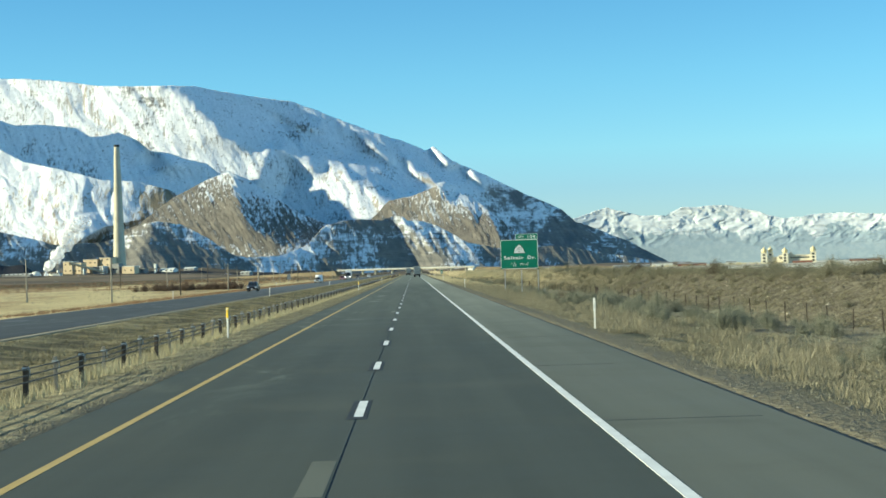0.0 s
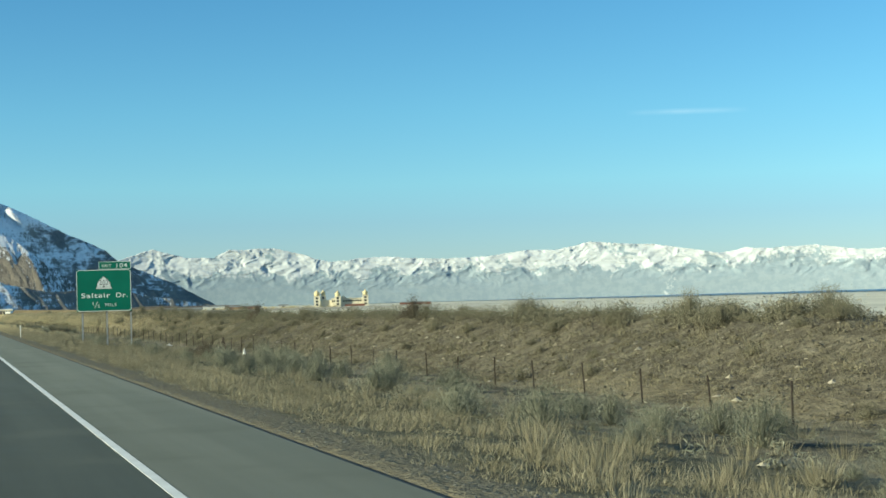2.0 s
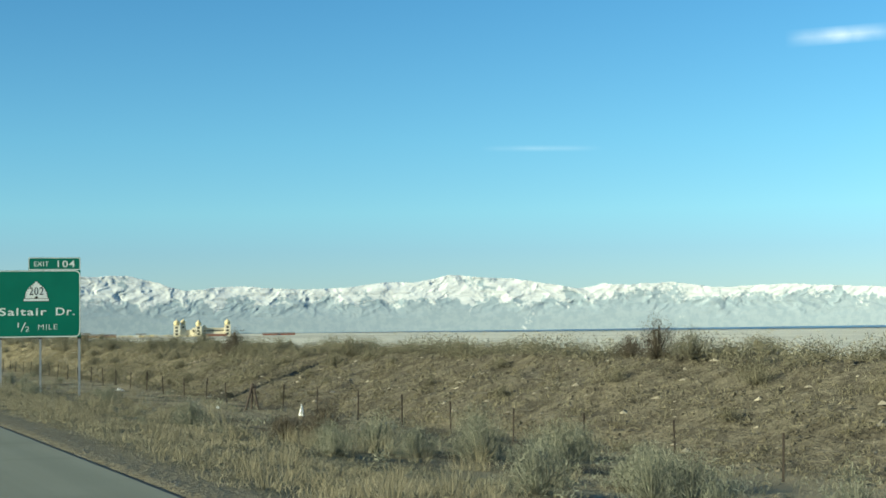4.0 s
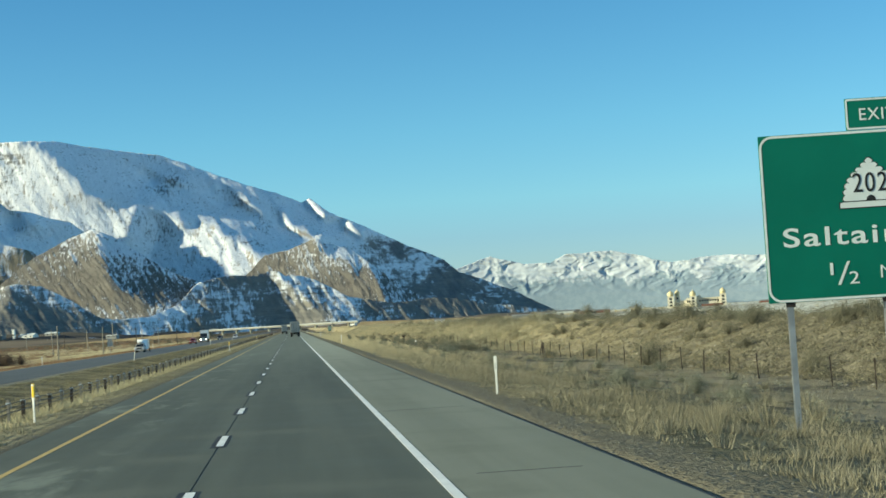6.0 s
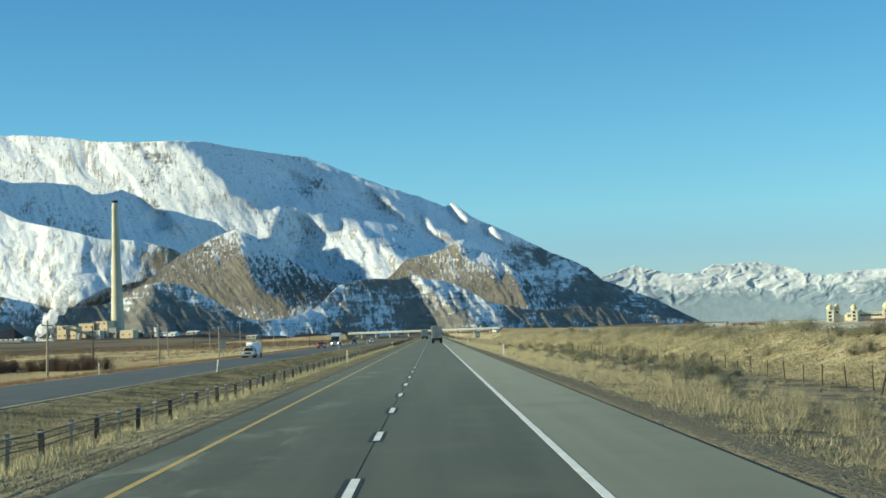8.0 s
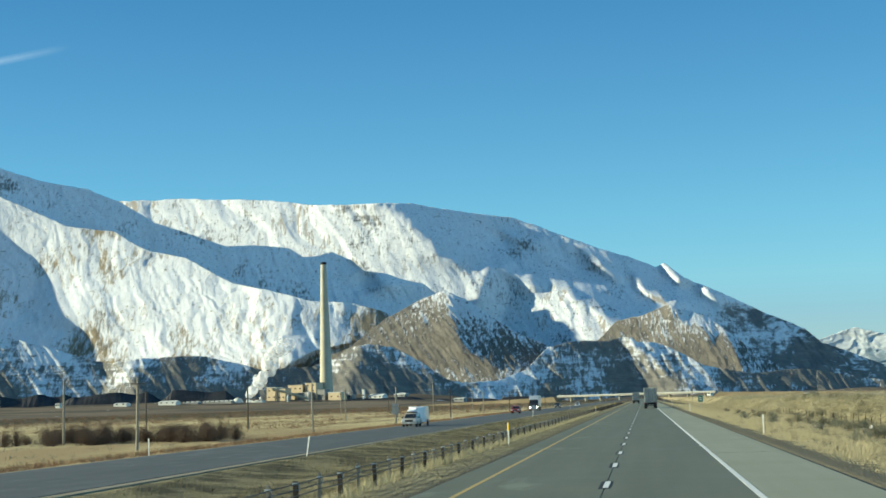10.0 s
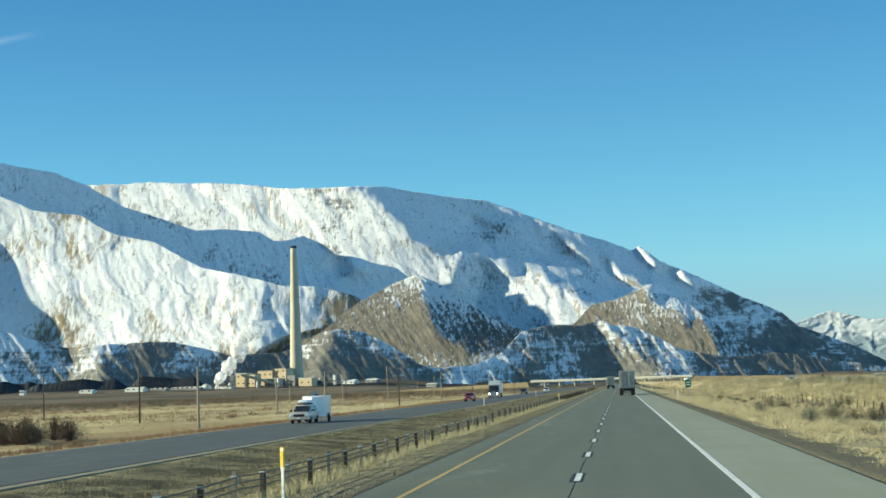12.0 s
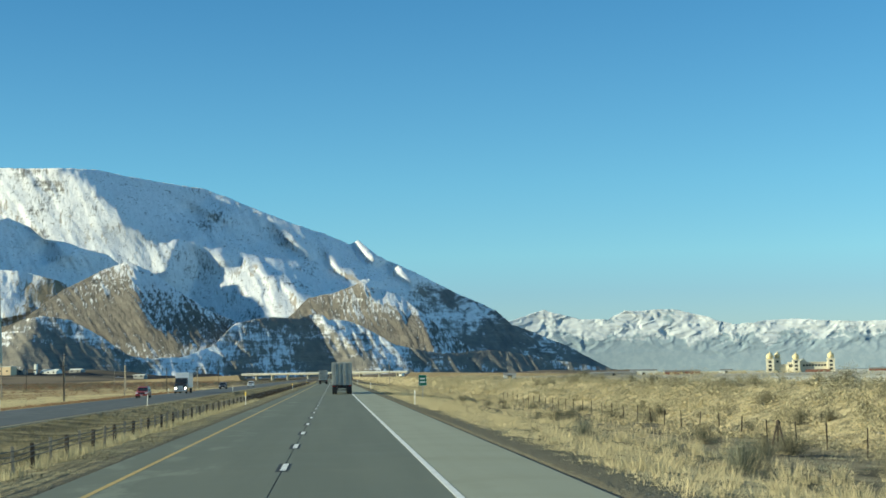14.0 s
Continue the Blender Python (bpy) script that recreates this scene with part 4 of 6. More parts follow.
def delineator(x, y, yellow=False, lean=0.0, tall=1.18):
    z = ground_at(x, y)
    ob = thing("delineator_post", "thin white roadside post with yellow reflective top" if yellow else "thin white plastic roadside marker post", "marker post", (x, y, z - 0.1), random.uniform(-30, -14), "roadside marker posts")
    ob.rotation_euler[1] = radians(lean)
    g = Geo()
    for k in range(6):
        a, b = tall * k / 6, tall * (k + 1) / 6
        g.box(-0.05, 0.05, -0.012 - 0.002 * k, 0.012, a, b - 0.001)
    part("blade", plate([(-0.029, 0), (0.029, 0), (0.032, tall * 0.66), (0.046, tall * 0.70), (0.046, tall + 0.06), (0.034, tall + 0.1), (-0.034, tall + 0.1), (-0.046, tall + 0.06), (-0.046, tall * 0.70), (-0.032, tall * 0.66)], -0.02, 0.016), POST_WHITE, ob)
    part("reflector", plate(rounded(-0.036, 0.036, tall * 0.74, tall * (1.04 if yellow else 0.9), 0.015, 3), -0.026, -0.019), POST_YELLOW if yellow else POST_GREY, ob)
    if yellow:
        part("cap", plate(rounded(-0.05, 0.05, tall * 0.72, tall + 0.12, 0.02, 3), -0.018, 0.024), POST_YELLOW, ob, "yellow top")
    return ob


for x, y in ((6.70, 60.2), (6.62, 211.3), (6.75, 370.0), (6.62, 515.0), (6.7, 672.0), (6.7, 830.0)):
    delineator(x, y)
for x, y in ((-7.70, 62.3), (-7.72, 212.8), (-7.6, 362.6), (-7.9, 531.0), (-7.8, 690.0), (-7.8, 850.0)):
    delineator(x, y, True)
for x, y, lean in ((-20.1, 60.0, 0), (-20.1, 216.0, 4), (-20.0, 367.5, 10), (-20.1, 560.0, 3), (-20.1, 705.0, 0), (-33.3, 216.0, 0), (-33.3, 379.0, 0), (-33.3, 548.0, 0), (-33.3, 710.0, 0)):
    delineator(x, y, False, lean)


def cable_barrier():
    """Three cables on short posts, wooden and steel by turns."""
    x = -8.65
    barrier = thing("cable_barrier", "low median cable barrier of dark and pale posts", "barrier", (x, 0, 0))
    wood = Geo().box(-0.058, 0.058, -0.058, 0.058, -0.35, 0.74).mesh("post", DARK_WOOD, bevel=0.008)
    pale = Geo().box(-0.042, 0.042, -0.04, 0.04, -0.35, 0.80).mesh("post", PALE_WOOD, bevel=0.006)
    cap = Geo().box(-0.066, 0.066, -0.066, 0.066, 0.655, 0.71).mesh("cap", POST_GREY)
    hook = Geo().tube((0.09, 0, 0.0), (0.09, 0, 0.18), 0.014, n=5).mesh("hook_bolt", STEEL)
    for k in range(-3, 190):
        y = 2.0 + 2.86 * k + random.uniform(-0.06, 0.06)
        z = ground_at(x, y)
        ob = part("post", wood if k % 2 else pale, None, barrier)
        ob.location = (0, y, z)
        ob.rotation_euler = (random.uniform(-0.035, 0.035), random.uniform(-0.04, 0.04), random.uniform(-0.1, 0.1))
        if 0 <= k < 150:
            hb = part("hook_bolt", hook, None, ob)
            hb.location = (0, 0, 0.5)
            part("cap", cap, None, ob)
    far = Geo()
    for k in range(190, 330):
        y = 2.0 + 2.86 * k
        z = ground_at(x, y)
        far.box(-0.075, 0.075, y - 0.075, y + 0.075, z - 0.3, z + 0.75)
    tagged(part("far_posts", far, DARK_WOOD, barrier), kind="stuff")
    for h in (0.40, 0.54, 0.68):
        g = Geo()
        for k in range(-3, 329):
            y0, y1 = 2.0 + 2.86 * k, 2.0 + 2.86 * (k + 1)
            g.tube((0.085, y0, ground_at(x, y0) + h), (0.085, y1, ground_at(x, y1) + h), 0.017, n=4)
        part("cable", g, WIRE, barrier, "sagging steel cable")


cable_barrier()


def wire_fence():
    x, step, start = 22.3, 5.03, 4.4
    fence = thing("wire_fence", "rusty barbed-wire fence of thin steel posts below the bank", "fence", (x, 0, 0))
    tee = Geo().box(-0.03, 0.03, -0.008, 0.008, -0.5, 1.24).box(-0.008, 0.008, -0.035, 0.008, -0.5, 1.24).mesh("post", RUST)
    tops = []
    for k in range(-3, 118):
        y = start + step * k
        z = ground_at(x, y)
        ob = part("post", tee, None, fence)
        ob.location = (random.uniform(-0.08, 0.08), y, z + random.uniform(-0.12, 0.05))
        ob.rotation_euler = (random.uniform(-0.06, 0.06), random.uniform(-0.07, 0.07), random.uniform(-0.4, 0.4))
        tops.append((y, z))
    for h in (0.35, 0.62, 0.88, 1.12):
        g = Geo()
        for (y0, z0), (y1, z1) in zip(tops, tops[1:]):
            g.tube((0.02, y0, z0 + h), (0.02, (y0 + y1) / 2, (z0 + z1) / 2 + h - 0.03), 0.004, n=3)
            g.tube((0.02, (y0 + y1) / 2, (z0 + z1) / 2 + h - 0.03), (0.02, y1, z1 + h), 0.004, n=3)
        part("wire", g, WIRE, fence)
    return fence


wire_fence()


def flats_fence():
    x = 72.0
    fence = thing("flats_fence", "old leaning wooden fence posts on the pale flats", "fence", (x, 0, 0))
    pole = Geo().tube((0, 0, -0.4), (0.05, 0.02, 1.35), 0.07, 0.05, 6).mesh("post", DARK_WOOD)
    rng = np.random.RandomState(77)
    for k in range(46):
        y = 90 + 9.5 * k + rng.uniform(-1.5, 1.5)
        ob = part("post", pole, None, fence)
        ob.location = (rng.uniform(-0.3, 0.3), y, ground_at(x, y))
        ob.rotation_euler = (rng.uniform(-0.1, 0.1), rng.uniform(-0.12, 0.12), rng.uniform(0, 3))
        ob.scale = (1, 1, rng.uniform(0.8, 1.25))


flats_fence()


def brace_tripod(x, y, tall):
    z = ground_at(x, y)
    ob = thing("fence_brace", "dark wooden tripod brace at the wire fence", "fence brace", (x, y, z - 0.06), 15, "fence braces")
    for a in (65, 185, 285):
        part("leg", Geo().tube((0.42 * math.cos(radians(a)), 0.42 * math.sin(radians(a)), 0), (0.03 * math.cos(radians(a)), 0.03 * math.sin(radians(a)), tall), 0.06, 0.05, 7), DARK_WOOD, ob)
    part("wire_wrap", Geo().lathe([(0.07, tall * 0.70), (0.10, tall * 0.74), (0.09, tall * 0.80), (0.06, tall * 0.82)], 8), RUST, ob)
    part("cap", Geo().lathe([(0.10, tall - 0.12), (0.12, tall - 0.04), (0.07, tall + 0.08), (0.02, tall + 0.12)], 8), DARK_WOOD, ob)


brace_tripod(20.9, 181.0, 1.22)
brace_tripod(21.6, 296.0, 1.2)
brace_tripod(21.4, 462.0, 1.25)


def small_sign(x, y, w, h, z0, mat, name, label, category, turn=0.0):
    z = ground_at(x, y)
    ob = thing(name, label, category, (x, y, z - 0.2), turn)
    p = part("panel", plate(rounded(-w / 2, w / 2, z0, z0 + h, 0.05, 3), -0.012, 0.012), mat, ob)
    part("border", frame_band(rounded(-w / 2 + 0.01, w / 2 - 0.01, z0 + 0.01, z0 + h - 0.01, 0.05, 3), rounded(-w / 2 + 0.04, w / 2 - 0.04, z0 + 0.04, z0 + h - 0.04, 0.03, 3), -0.017, -0.011), SIGN_WHITE, p)
    for k in range(2):
        part("text_bar", plate([(-w * 0.3, z0 + h * (0.28 + 0.3 * k)), (w * 0.3, z0 + h * (0.28 + 0.3 * k)), (w * 0.3, z0 + h * (0.42 + 0.3 * k)), (-w * 0.3, z0 + h * (0.42 + 0.3 * k))], -0.016, -0.011), SIGN_WHITE if mat is SIGN_GREEN else SIGN_BLACK, p)
    part("post", Geo().box(-0.04, 0.04, 0.012, 0.07, -0.1, z0 + h - 0.05), STEEL, ob)


small_sign(9.8, 560.0, 0.9, 1.2, 1.7, SIGN_GREEN, "small_green_sign", "small green guide sign on a steel post", "road sign")


def back_sign(x, y):
    """A sign for the traffic of the other carriageway, seen from behind."""
    z = ground_at(x, y)
    ob = thing("plate_sign", "grey back of stacked road signs on one post", "road sign", (x, y, z - 0.2), 8)
    part("panel", plate(rounded(-0.62, 0.62, 2.1, 3.35, 0.08, 3), -0.01, 0.01), STEEL, ob)
    part("panel", plate(rounded(-0.58, 0.58, 3.42, 3.95, 0.05, 3), -0.01, 0.01), STEEL, ob)
    part("post", Geo().box(-0.05, 0.05, -0.07, -0.011, -0.1, 3.9), STEEL, ob)


back_sign(-44.0, 553.0)


def utility_pole(x, y, tall, arms=True):
    z = ground_at(x, y)
    ob = thing("utility_pole", "tall weathered wooden utility pole in the dry field", "utility pole", (x, y, z - 0.5), random.uniform(-6, 6), "power line poles")
    ob.rotation_euler[1] = radians(random.uniform(-1.5, 1.5))
    part("shaft", Geo().tube((0, 0, 0), (0, 0, tall + 0.5), 0.17, 0.11, 10), PALE_WOOD if random.random() < 0.5 else DARK_WOOD, ob)
    if arms:
        part("crossarm", Geo().box(-0.75, 0.75, -0.17, -0.08, tall - 0.25, tall - 0.14), DARK_WOOD, ob)
        for px in (-0.65, 0.0, 0.65):
            part("insulator", Geo().lathe([(0.03, 0), (0.05, 0.04), (0.03, 0.08), (0.045, 0.12), (0.02, 0.16)], 8, (px, -0.125, tall - 0.14)), STEEL, ob)


for k, y in enumerate((-70, 15, 100, 182, 264, 346, 430, 515, 598, 690, 780, 880, 985, 1100)):
    utility_pole(-51.0 + random.uniform(-0.5, 0.5), y, 7.4, k % 3 == 0)
for y, tall in ((300, 8.2), (470, 8.2), (566, 8.2), (668, 8.0), (745, 8.0), (826, 11.5), (960, 9.0)):
    utility_pole(-74.5 + random.uniform(-1, 1), y, tall, tall > 9)
for y in (420, 650, 900, 1020, 1270):
    utility_pole(-121.0, y, 9.5, True)
utility_pole(22.0, 1010.0, 9.0, False)


# ---- smelter, stack and far buildings ----
CONCRETE = surface("pale_stack_concrete", (0.43, 0.39, 0.29), (0.50, 0.46, 0.35), 0.03, 0.85, fine=0.4, bump=0.1)
TAN_WALL = surface("tan_cladding", (0.50, 0.39, 0.25), (0.58, 0.46, 0.30), 0.05, 0.8, fine=0.5, bump=0.05)
PALE_ROOF = surface("pale_metal_roof", (0.55, 0.55, 0.50), (0.66, 0.66, 0.60), 0.05, 0.6, fine=0.5, bump=0.05)
GREY_WALL = surface("grey_cladding", (0.20, 0.20, 0.19), (0.28, 0.28, 0.26), 0.05, 0.8, fine=0.5, bump=0.05)
DARK_PILE = surface("dark_stockpile", (0.03, 0.032, 0.036), (0.05, 0.05, 0.055), 0.05, 0.95, fine=0.5, bump=0.1)
CREAM = surface("cream_stucco", (0.62, 0.56, 0.42), (0.70, 0.64, 0.49), 0.2, 0.85, fine=1.0, bump=0.05)
GOLD_DOME = surface("yellow_dome", (0.56, 0.46, 0.25), (0.64, 0.54, 0.32), 0.3, 0.6, fine=1.0, bump=0.05)
DARK_GLASS = surface("dark_window_glass", (0.02, 0.025, 0.03), (0.03, 0.035, 0.04), 1.0, 0.12, bump=0.0, spec=0.6)
RED_WALL = surface("red_painted_wall", (0.16, 0.07, 0.05), (0.20, 0.09, 0.065), 0.2, 0.8, fine=1.0, bump=0.05)


NEAR = 0.80


def spot(az, r):
    return NEAR * r * math.sin(radians(az)), EYE_Y + NEAR * r * math.cos(radians(az))


def bench_at(x, y):
    return float(bench_height(np.array([x]), np.array([y]))[0])


def smokestack():
    x, y = spot(-11.16, 3950)
    z = bench_at(x, y) - 4
    top = (283.5 - z) / NEAR
    ob = thing("smokestack", "very tall tapering pale concrete smokestack", "smokestack", (x, y, z))
    ob.scale = (NEAR, NEAR, NEAR)
    prof = [(17.5 - 10.4 * (k / 14) ** 0.85, top * k / 14) for k in range(15)]
    part("shaft", Geo().lathe(prof, 32), CONCRETE, ob, smooth=True)
    part("rim", Geo().lathe([(7.0, top - 6), (7.5, top - 5), (7.5, top - 0.5), (6.9, top + 0.6), (5.6, top + 0.6), (5.6, top - 3)], 32), DARK_PILE, ob, "dark rim at the top")
    for k in (0.34, 0.67):
        rr = 17.5 - 10.4 * k ** 0.85
        part("gallery", Geo().lathe([(rr + 0.1, top * k), (rr + 0.9, top * k), (rr + 0.9, top * k + 1.2), (rr + 0.1, top * k + 1.2)], 32), CONCRETE, ob)


smokestack()


def shed(az, r, w, d, h, wall, roof, name="factory_building", label="tan clad smelter building", roof_rise=0.0, rows=1, lift=0.0):
    x, y = spot(az, r)
    z = bench_at(x, y) - 2 + lift
    ob = thing(name, label, "building", (x, y, z), -az - 30)
    ob.scale = (NEAR, NEAR, NEAR * 1.2)
    part("wall", Geo().box(-w / 2, w / 2, 0, d, 0, h + 2), wall, ob)
    if roof_rise:
        g = Geo().add([(-w / 2 - 0.5, -0.5, h + 2), (w / 2 + 0.5, -0.5, h + 2), (w / 2 + 0.5, d + 0.5, h + 2), (-w / 2 - 0.5, d + 0.5, h + 2), (-w / 2 - 0.5, d / 2, h + 2 + roof_rise), (w / 2 + 0.5, d / 2, h + 2 + roof_rise)],
                      [(0, 1, 5, 4), (2, 3, 4, 5), (0, 4, 3), (1, 2, 5), (0, 3, 2, 1)])
    else:
        g = Geo().box(-w / 2 - 0.6, w / 2 + 0.6, -0.6, d + 0.6, h + 2, h + 3)
    part("roof", g, roof, ob)
    n = max(2, int(w / 12))
    for k in range(n):
        px = -w / 2 + w * (k + 0.5) / n
        for q in range(rows):
            part("window", Geo().box(px - 2.2, px + 2.2, -0.25, 0.2, 4 + h * (q + 0.3) / rows, 6.4 + h * (q + 0.3) / rows), DARK_GLASS, ob)
    return ob


shed(-13.08, 3900, 27, 30, 26, TAN_WALL, PALE_ROOF, rows=2)
shed(-12.74, 3890, 22, 28, 24, TAN_WALL, GREY_WALL, label="tan block of the smelter with flat roof", rows=2)
shed(-12.25, 3925, 40, 40, 29, TAN_WALL, GREY_WALL, label="wide tan furnace hall of the smelter", rows=2)
shed(-11.72, 3910, 30, 36, 33, TAN_WALL, GREY_WALL, label="tall tan furnace building beside the stack", rows=3)
shed(-11.95, 3880, 34, 24, 15, GREY_WALL, PALE_ROOF, label="grey smelter annex below the furnace hall")
shed(-11.35, 3870, 20, 24, 20, GREY_WALL, GREY_WALL, label="grey smelter plant building")
shed(-10.87, 3850, 35, 26, 15, TAN_WALL, PALE_ROOF, label="low tan building beside the stack")
shed(-10.45, 3880, 30, 20, 9, GREY_WALL, GREY_WALL, label="low grey plant building by the stack")
shed(-14.98, 3850, 76, 18, 4, GREY_WALL, PALE_ROOF, label="long low grey plant shed", roof_rise=2)
shed(-15.9, 3860, 40, 18, 3, GREY_WALL, PALE_ROOF, label="low grey plant shed with pale roof", roof_rise=2)
shed(-16.7, 3840, 46, 24, 6, PALE_ROOF, PALE_ROOF, label="low white plant shed", roof_rise=3)
shed(-18.3, 3840, 34, 20, 5, PALE_ROOF, PALE_ROOF, label="small white plant shed", roof_rise=2)
shed(-13.6, 3840, 30, 16, 5, PALE_ROOF, GREY_WALL, label="low pale plant shed below the steam")
shed(-9.45, 3860, 40, 26, 6, PALE_ROOF, PALE_ROOF, label="white roofed plant shed", roof_rise=5)
shed(-9.87, 3870, 6, 6, 19, PALE_ROOF, PALE_ROOF, label="narrow pale plant tower")
shed(-8.6, 3870, 30, 20, 7, GREY_WALL, PALE_ROOF, label="small plant shed with pale roof", roof_rise=3)
shed(-22.4, 3900, 6, 6, 30, PALE_ROOF, PALE_ROOF, name="plant_tower", label="slender white plant tower")
shed(-20.4, 3860, 12, 10, 9, PALE_ROOF, GREY_WALL, label="small pale plant block")
shed(-6.5, 3700, 26, 16, 6, GREY_WALL, PALE_ROOF, label="small far shed on the plain", roof_rise=2)
shed(2.2, 3700, 14, 12, 5, PALE_ROOF, PALE_ROOF, label="small white far shed", roof_rise=2)


def dome_tank():
    x, y = spot(-14.25, 3860)
    ob = thing("storage_dome", "white storage dome beside the smelter", "storage dome", (x, y, bench_at(x, y) - 1))
    ob.scale = (NEAR, NEAR, NEAR)
    part("shell", Geo().lathe([(13, 0), (13, 2), (12, 6), (9.7, 9.2), (5.8, 11.8), (1.4, 12.8), (0.3, 12.9)], 28), PALE_ROOF, ob, smooth=True)
    part("vent", Geo().lathe([(1.2, 12.4), (1.2, 14.2), (0.4, 14.6)], 12), GREY_WALL, ob)


dome_tank()


def silo(az, r, rad, h):
    x, y = spot(az, r)
    ob = thing("silo", "slim white silo at the smelter", "silo", (x, y, bench_at(x, y) - 2), group="smelter silos")
    ob.scale = (NEAR, NEAR, NEAR * 1.3)
    part("drum", Geo().lathe([(rad, 0), (rad, h), (rad * 0.5, h + rad * 0.6), (0.3, h + rad * 0.7)], 18), PALE_ROOF, ob, smooth=True)
    part("ladder", Geo().box(-0.4, 0.4, -rad - 0.5, -rad - 0.1, 0, h), GREY_WALL, ob)


for az, rad, h in ((-11.78, 2.6, 17), (-11.68, 2.6, 15), (-12.5, 3, 12), (-13.45, 3.5, 10)):
    silo(az, 3850, rad, h)


def conveyor(az0, az1, r, h0, h1):
    (x0, y0), (x1, y1) = spot(az0, r), spot(az1, r)
    z = bench_at(x0, y0)
    ob = thing("conveyor", "sloping covered conveyor gallery of the smelter", "conveyor", (x0, y0, z))
    part("gallery", Geo().tube((0, 0, h0), (x1 - x0, y1 - y0, h1), 2.6, n=6), TAN_WALL, ob)
    for k in (0.1, 0.5, 0.9):
        px, py, pz = (x1 - x0) * k, (y1 - y0) * k, h0 + (h1 - h0) * k
        part("trestle", Geo().tube((px - 2, py, -6), (px, py, pz - 2), 0.6, n=5).tube((px + 2, py, -6), (px, py, pz - 2), 0.6, n=5), GREY_WALL, ob)


conveyor(-13.05, -11.8, 3830, 26, 5)


def stockpile(az, r, w, h):
    x, y = spot(az, r)
    ob = new("stockpile")
    ob.matrix_basis = pose(x, y, bench_at(x, y) - 2, 0, 0, -az)
    ob.scale = (NEAR, NEAR, NEAR)
    tagged(ob, "long dark flat-topped stockpile at the plant", "stockpile", "stockpiles")
    n = 24
    g = Geo()
    rows = []
    for i in range(n + 1):
        px = -w / 2 + w * i / n
        e = min(1, 6 * min(i, n - i) / n)
        hh = h * e * (0.8 + 0.35 * float(noise.noise((px * 0.02, az, 0))))
        rows.append([(px, -h * 1.3, -3), (px, -h * 0.2, hh), (px, h * 1.2, hh), (px, h * 2.4, -3)])
    vs = [p for q in rows for p in q]
    fs = [(4 * i + j, 4 * i + 4 + j, 4 * i + 5 + j, 4 * i + 1 + j) for i in range(n) for j in range(3)]
    part("mound", g.add(vs, fs), DARK_PILE, ob)


for az, r, w, h in ((-8.9, 3830, 160, 8), (-6.4, 3830, 210, 10), (-15.6, 3960, 190, 30), (-18.6, 3980, 260, 30), (-21.6, 4000, 300, 34), (-4.4, 3850, 110, 15), (-14.0, 3790, 260, 4), (-11.2, 3790, 200, 4)):
    stockpile(az, r, w, h)


def steam_plume():
    """Billows of steam drifting up from the plant."""
    x, y = spot(-13.9, 3845)
    z = bench_at(x, y)
    rnd = random.Random(4)
    bm = bmesh.new()
    for k in range(17):
        t = k / 16
        c = Vector((4 + 85 * t ** 1.1 + rnd.uniform(-8, 8) * (0.35 + t), rnd.uniform(-8, 8), 6 + 130 * t + rnd.uniform(-6, 6)))
        rad = (9 + 17 * t ** 0.8) * rnd.uniform(0.75, 1.1)
        made = bmesh.ops.create_icosphere(bm, subdivisions=3, radius=rad, matrix=Matrix.Translation(c))
        for v in made["verts"]:
            d = (v.co - c).normalized()
            v.co = c + d * rad * (0.85 + 0.40 * noise.noise(v.co * 0.07) + 0.22 * noise.noise(v.co * 0.2))
    me = bpy.data.meshes.new("steam_plume")
    bm.to_mesh(me)
    bm.free()
    m = Nodes("steam")
    clear = m.t.nodes.new("ShaderNodeBsdfTransparent")
    mixer = m.t.nodes.new("ShaderNodeMixShader")
    fade = m.math("SUBTRACT", 0.88, m.math("MULTIPLY", m.step(m.axis(2), 130, 10), 0.30))
    m.link(m.math("SUBTRACT", fade, m.math("MULTIPLY", m.step(m.noise(0.06, 4.0), 0.35, 0.7), 0.30)), mixer.inputs[0])
    through_light = m.t.nodes.new("ShaderNodeBsdfTranslucent")
    through_light.inputs[0].default_value = (0.95, 0.95, 0.95, 1)
    both = m.t.nodes.new("ShaderNodeMixShader")
    both.inputs[0].default_value = 0.5
    m.link(m.bsdf.outputs[0], both.inputs[1])
    m.link(through_light.outputs[0], both.inputs[2])
    m.link(both.outputs[0], mixer.inputs[1])
    m.link(clear.outputs[0], mixer.inputs[2])
    m.link(mixer.outputs[0], m.t.nodes["Material Output"].inputs["Surface"])
    me.materials.append(m.done((0.95, 0.95, 0.95), 1.0, spec=0.0))
    me.shade_smooth()
    ob = new("steam_plume", me)
    ob.location, ob.scale = (x, y, z), (NEAR, NEAR, NEAR)
    tagged(ob, "thin white steam plume rising from the smelter", "steam", kind="stuff")


steam_plume()


